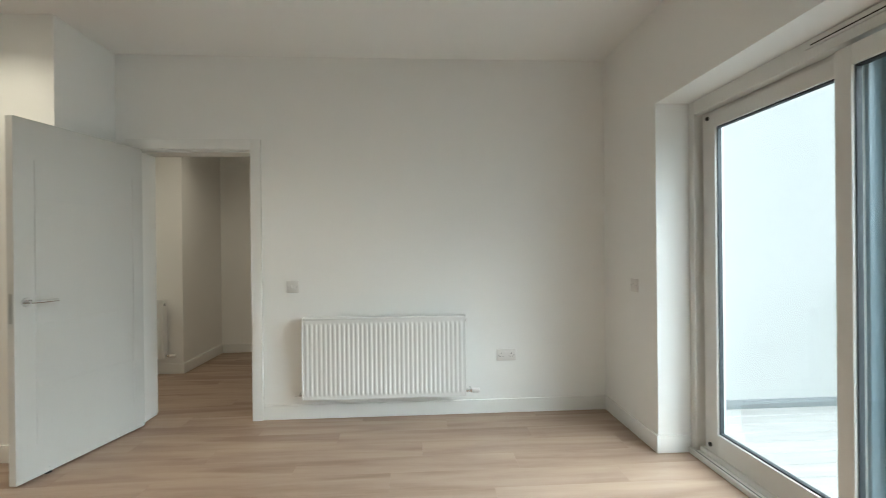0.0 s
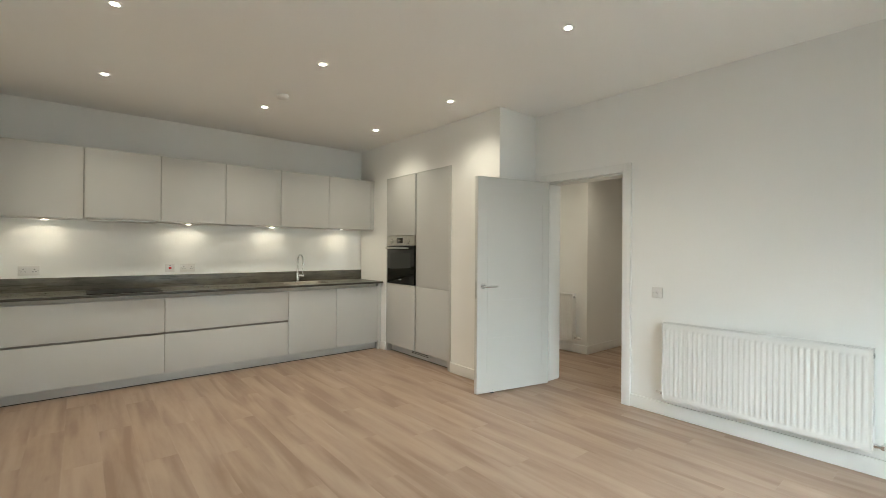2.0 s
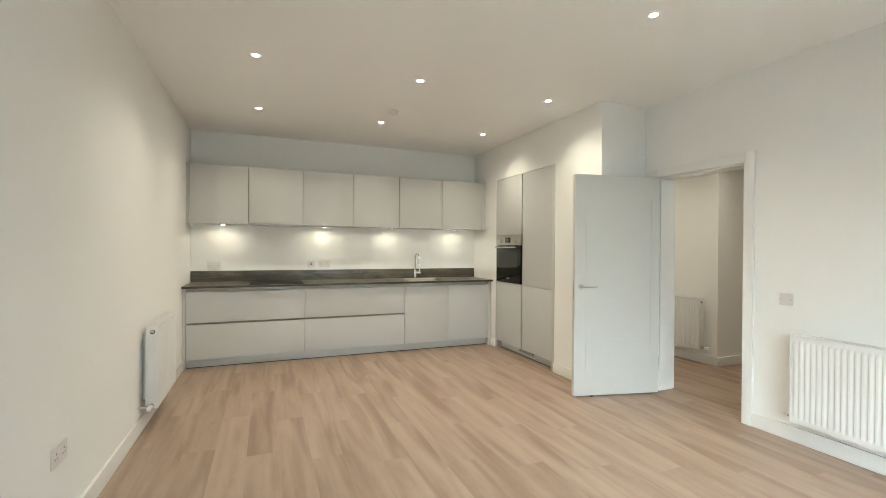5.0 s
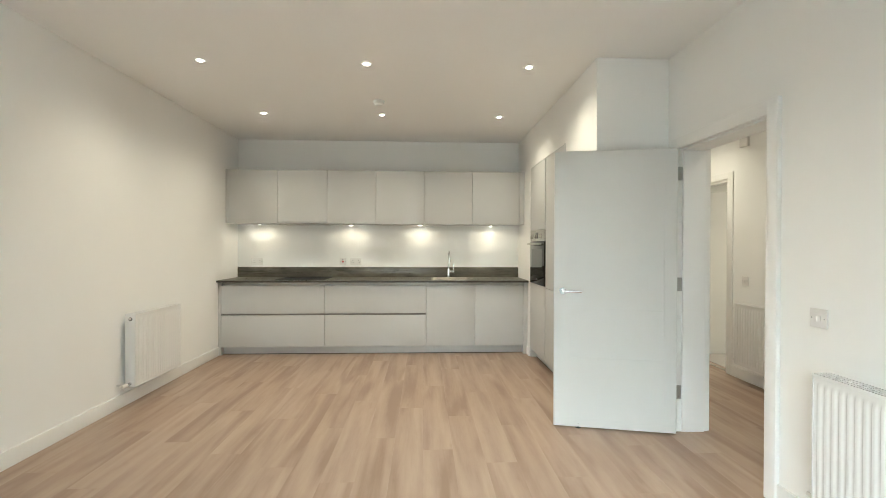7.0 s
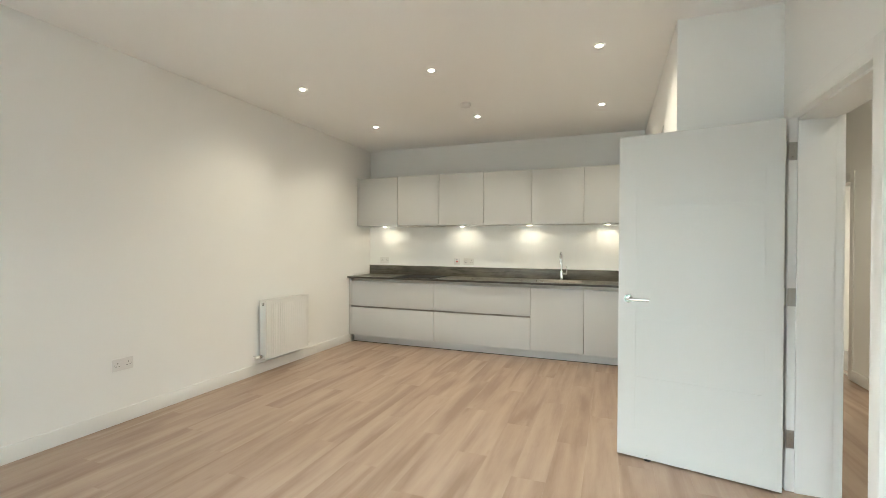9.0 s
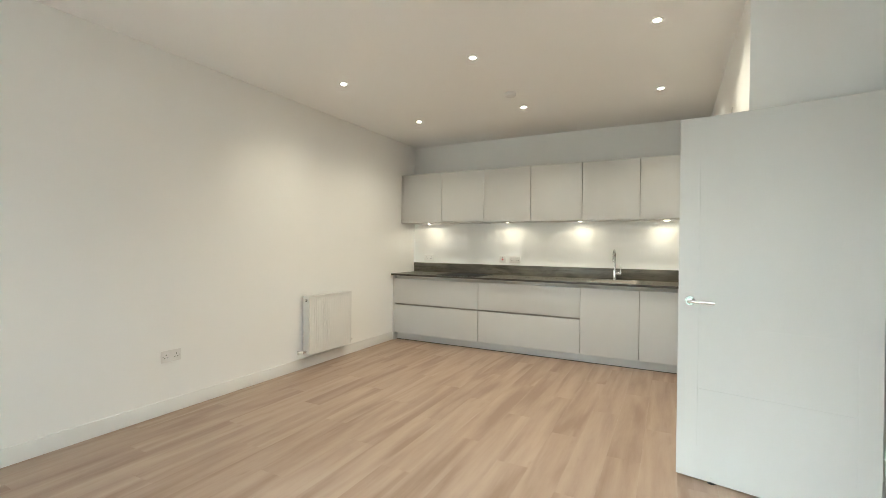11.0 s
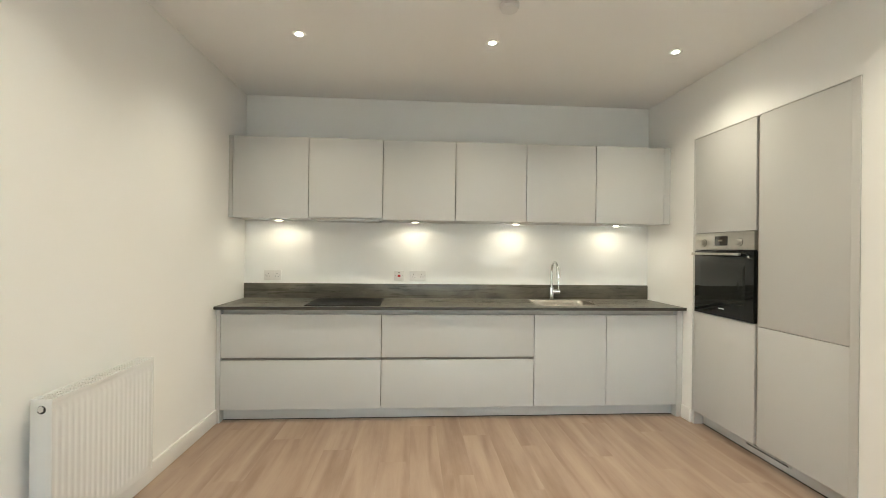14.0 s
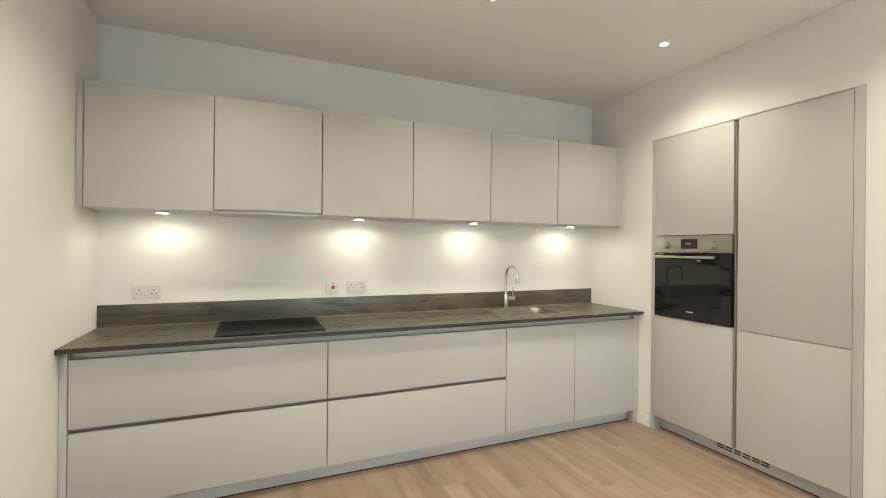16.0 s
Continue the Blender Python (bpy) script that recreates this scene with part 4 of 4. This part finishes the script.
part("cover", lathe([(0.0, -0.008), (0.051, -0.008), (0.053, -0.018), (0.046, -0.032), (0.03, -0.038), (0, -0.04)], 36), RADW, sm)

# ---- floor planks, laid along the room ----
floor = structure("floor", block(XHW, 2.2, YS - 0.05, YH2 + 0.05, -0.12, -0.0145), SHADOW, "pale oak plank floor running towards the kitchen", "floor")
PW, PL = 0.190, 1.285
cache = {}


def plank(x0, x1, y0, y1):
    key = (round(x1 - x0, 3), round(y1 - y0, 3))
    if key not in cache:
        bm = bmesh.new()
        lx, ly, c = key[0] / 2 - 0.00012, key[1] / 2 - 0.00012, 0.0004
        rings = [[bm.verts.new((sx * (lx - i), sy * (ly - i), z)) for sx, sy in ((-1, -1), (1, -1), (1, 1), (-1, 1))] for z, i in ((-0.014, 0), (-0.00025, 0), (0.0, c))]
        for a, b in zip(rings, rings[1:]):
            for k in range(4):
                bm.faces.new((a[k], a[(k + 1) % 4], b[(k + 1) % 4], b[k]))
        bm.faces.new(rings[-1])
        cache[key] = mesh_of("plank", bm, OAK, smooth=False)
    ob = new("plank", cache[key])
    ob.location = ((x0 + x1) / 2, (y0 + y1) / 2, 0)
    ob.parent = floor


rng = random.Random(4)
y, row = YS - 0.04, 0
while y < YH2:
    y1 = y + PW
    a, b = (XW - 0.05, 2.2) if y1 < YN + 0.02 else (XHW, XHE)
    if y < YN and y1 >= YN + 0.02:
        a, b = XHW, 2.2
    x = a - ((row * 0.43) % 1.0) * PL
    while x < b:
        x0, x1 = max(x, a), min(x + PL, b)
        if x1 - x0 > 0.05:
            plank(x0, x1, y, y1)
        x += PL
    y, row = y1, row + 1

# ---- balcony deck boards ----
deck = structure("deck", block(2.35, BX1, -2.6, 3.66, -0.045, -0.03), GREYST, "pale weathered balcony decking", "deck")
bm = block(0, BX1 - 2.352, 0, 0.136, 0, 0.022, bevel=0.003, segments=1)
dm = mesh_of("deck_board", bm, DECK, smooth=False)
for k in range(44):
    ob = new("deck_board", dm)
    ob.location = (2.351, 3.52 - 0.141 * k, -0.03)
    ob.parent = deck
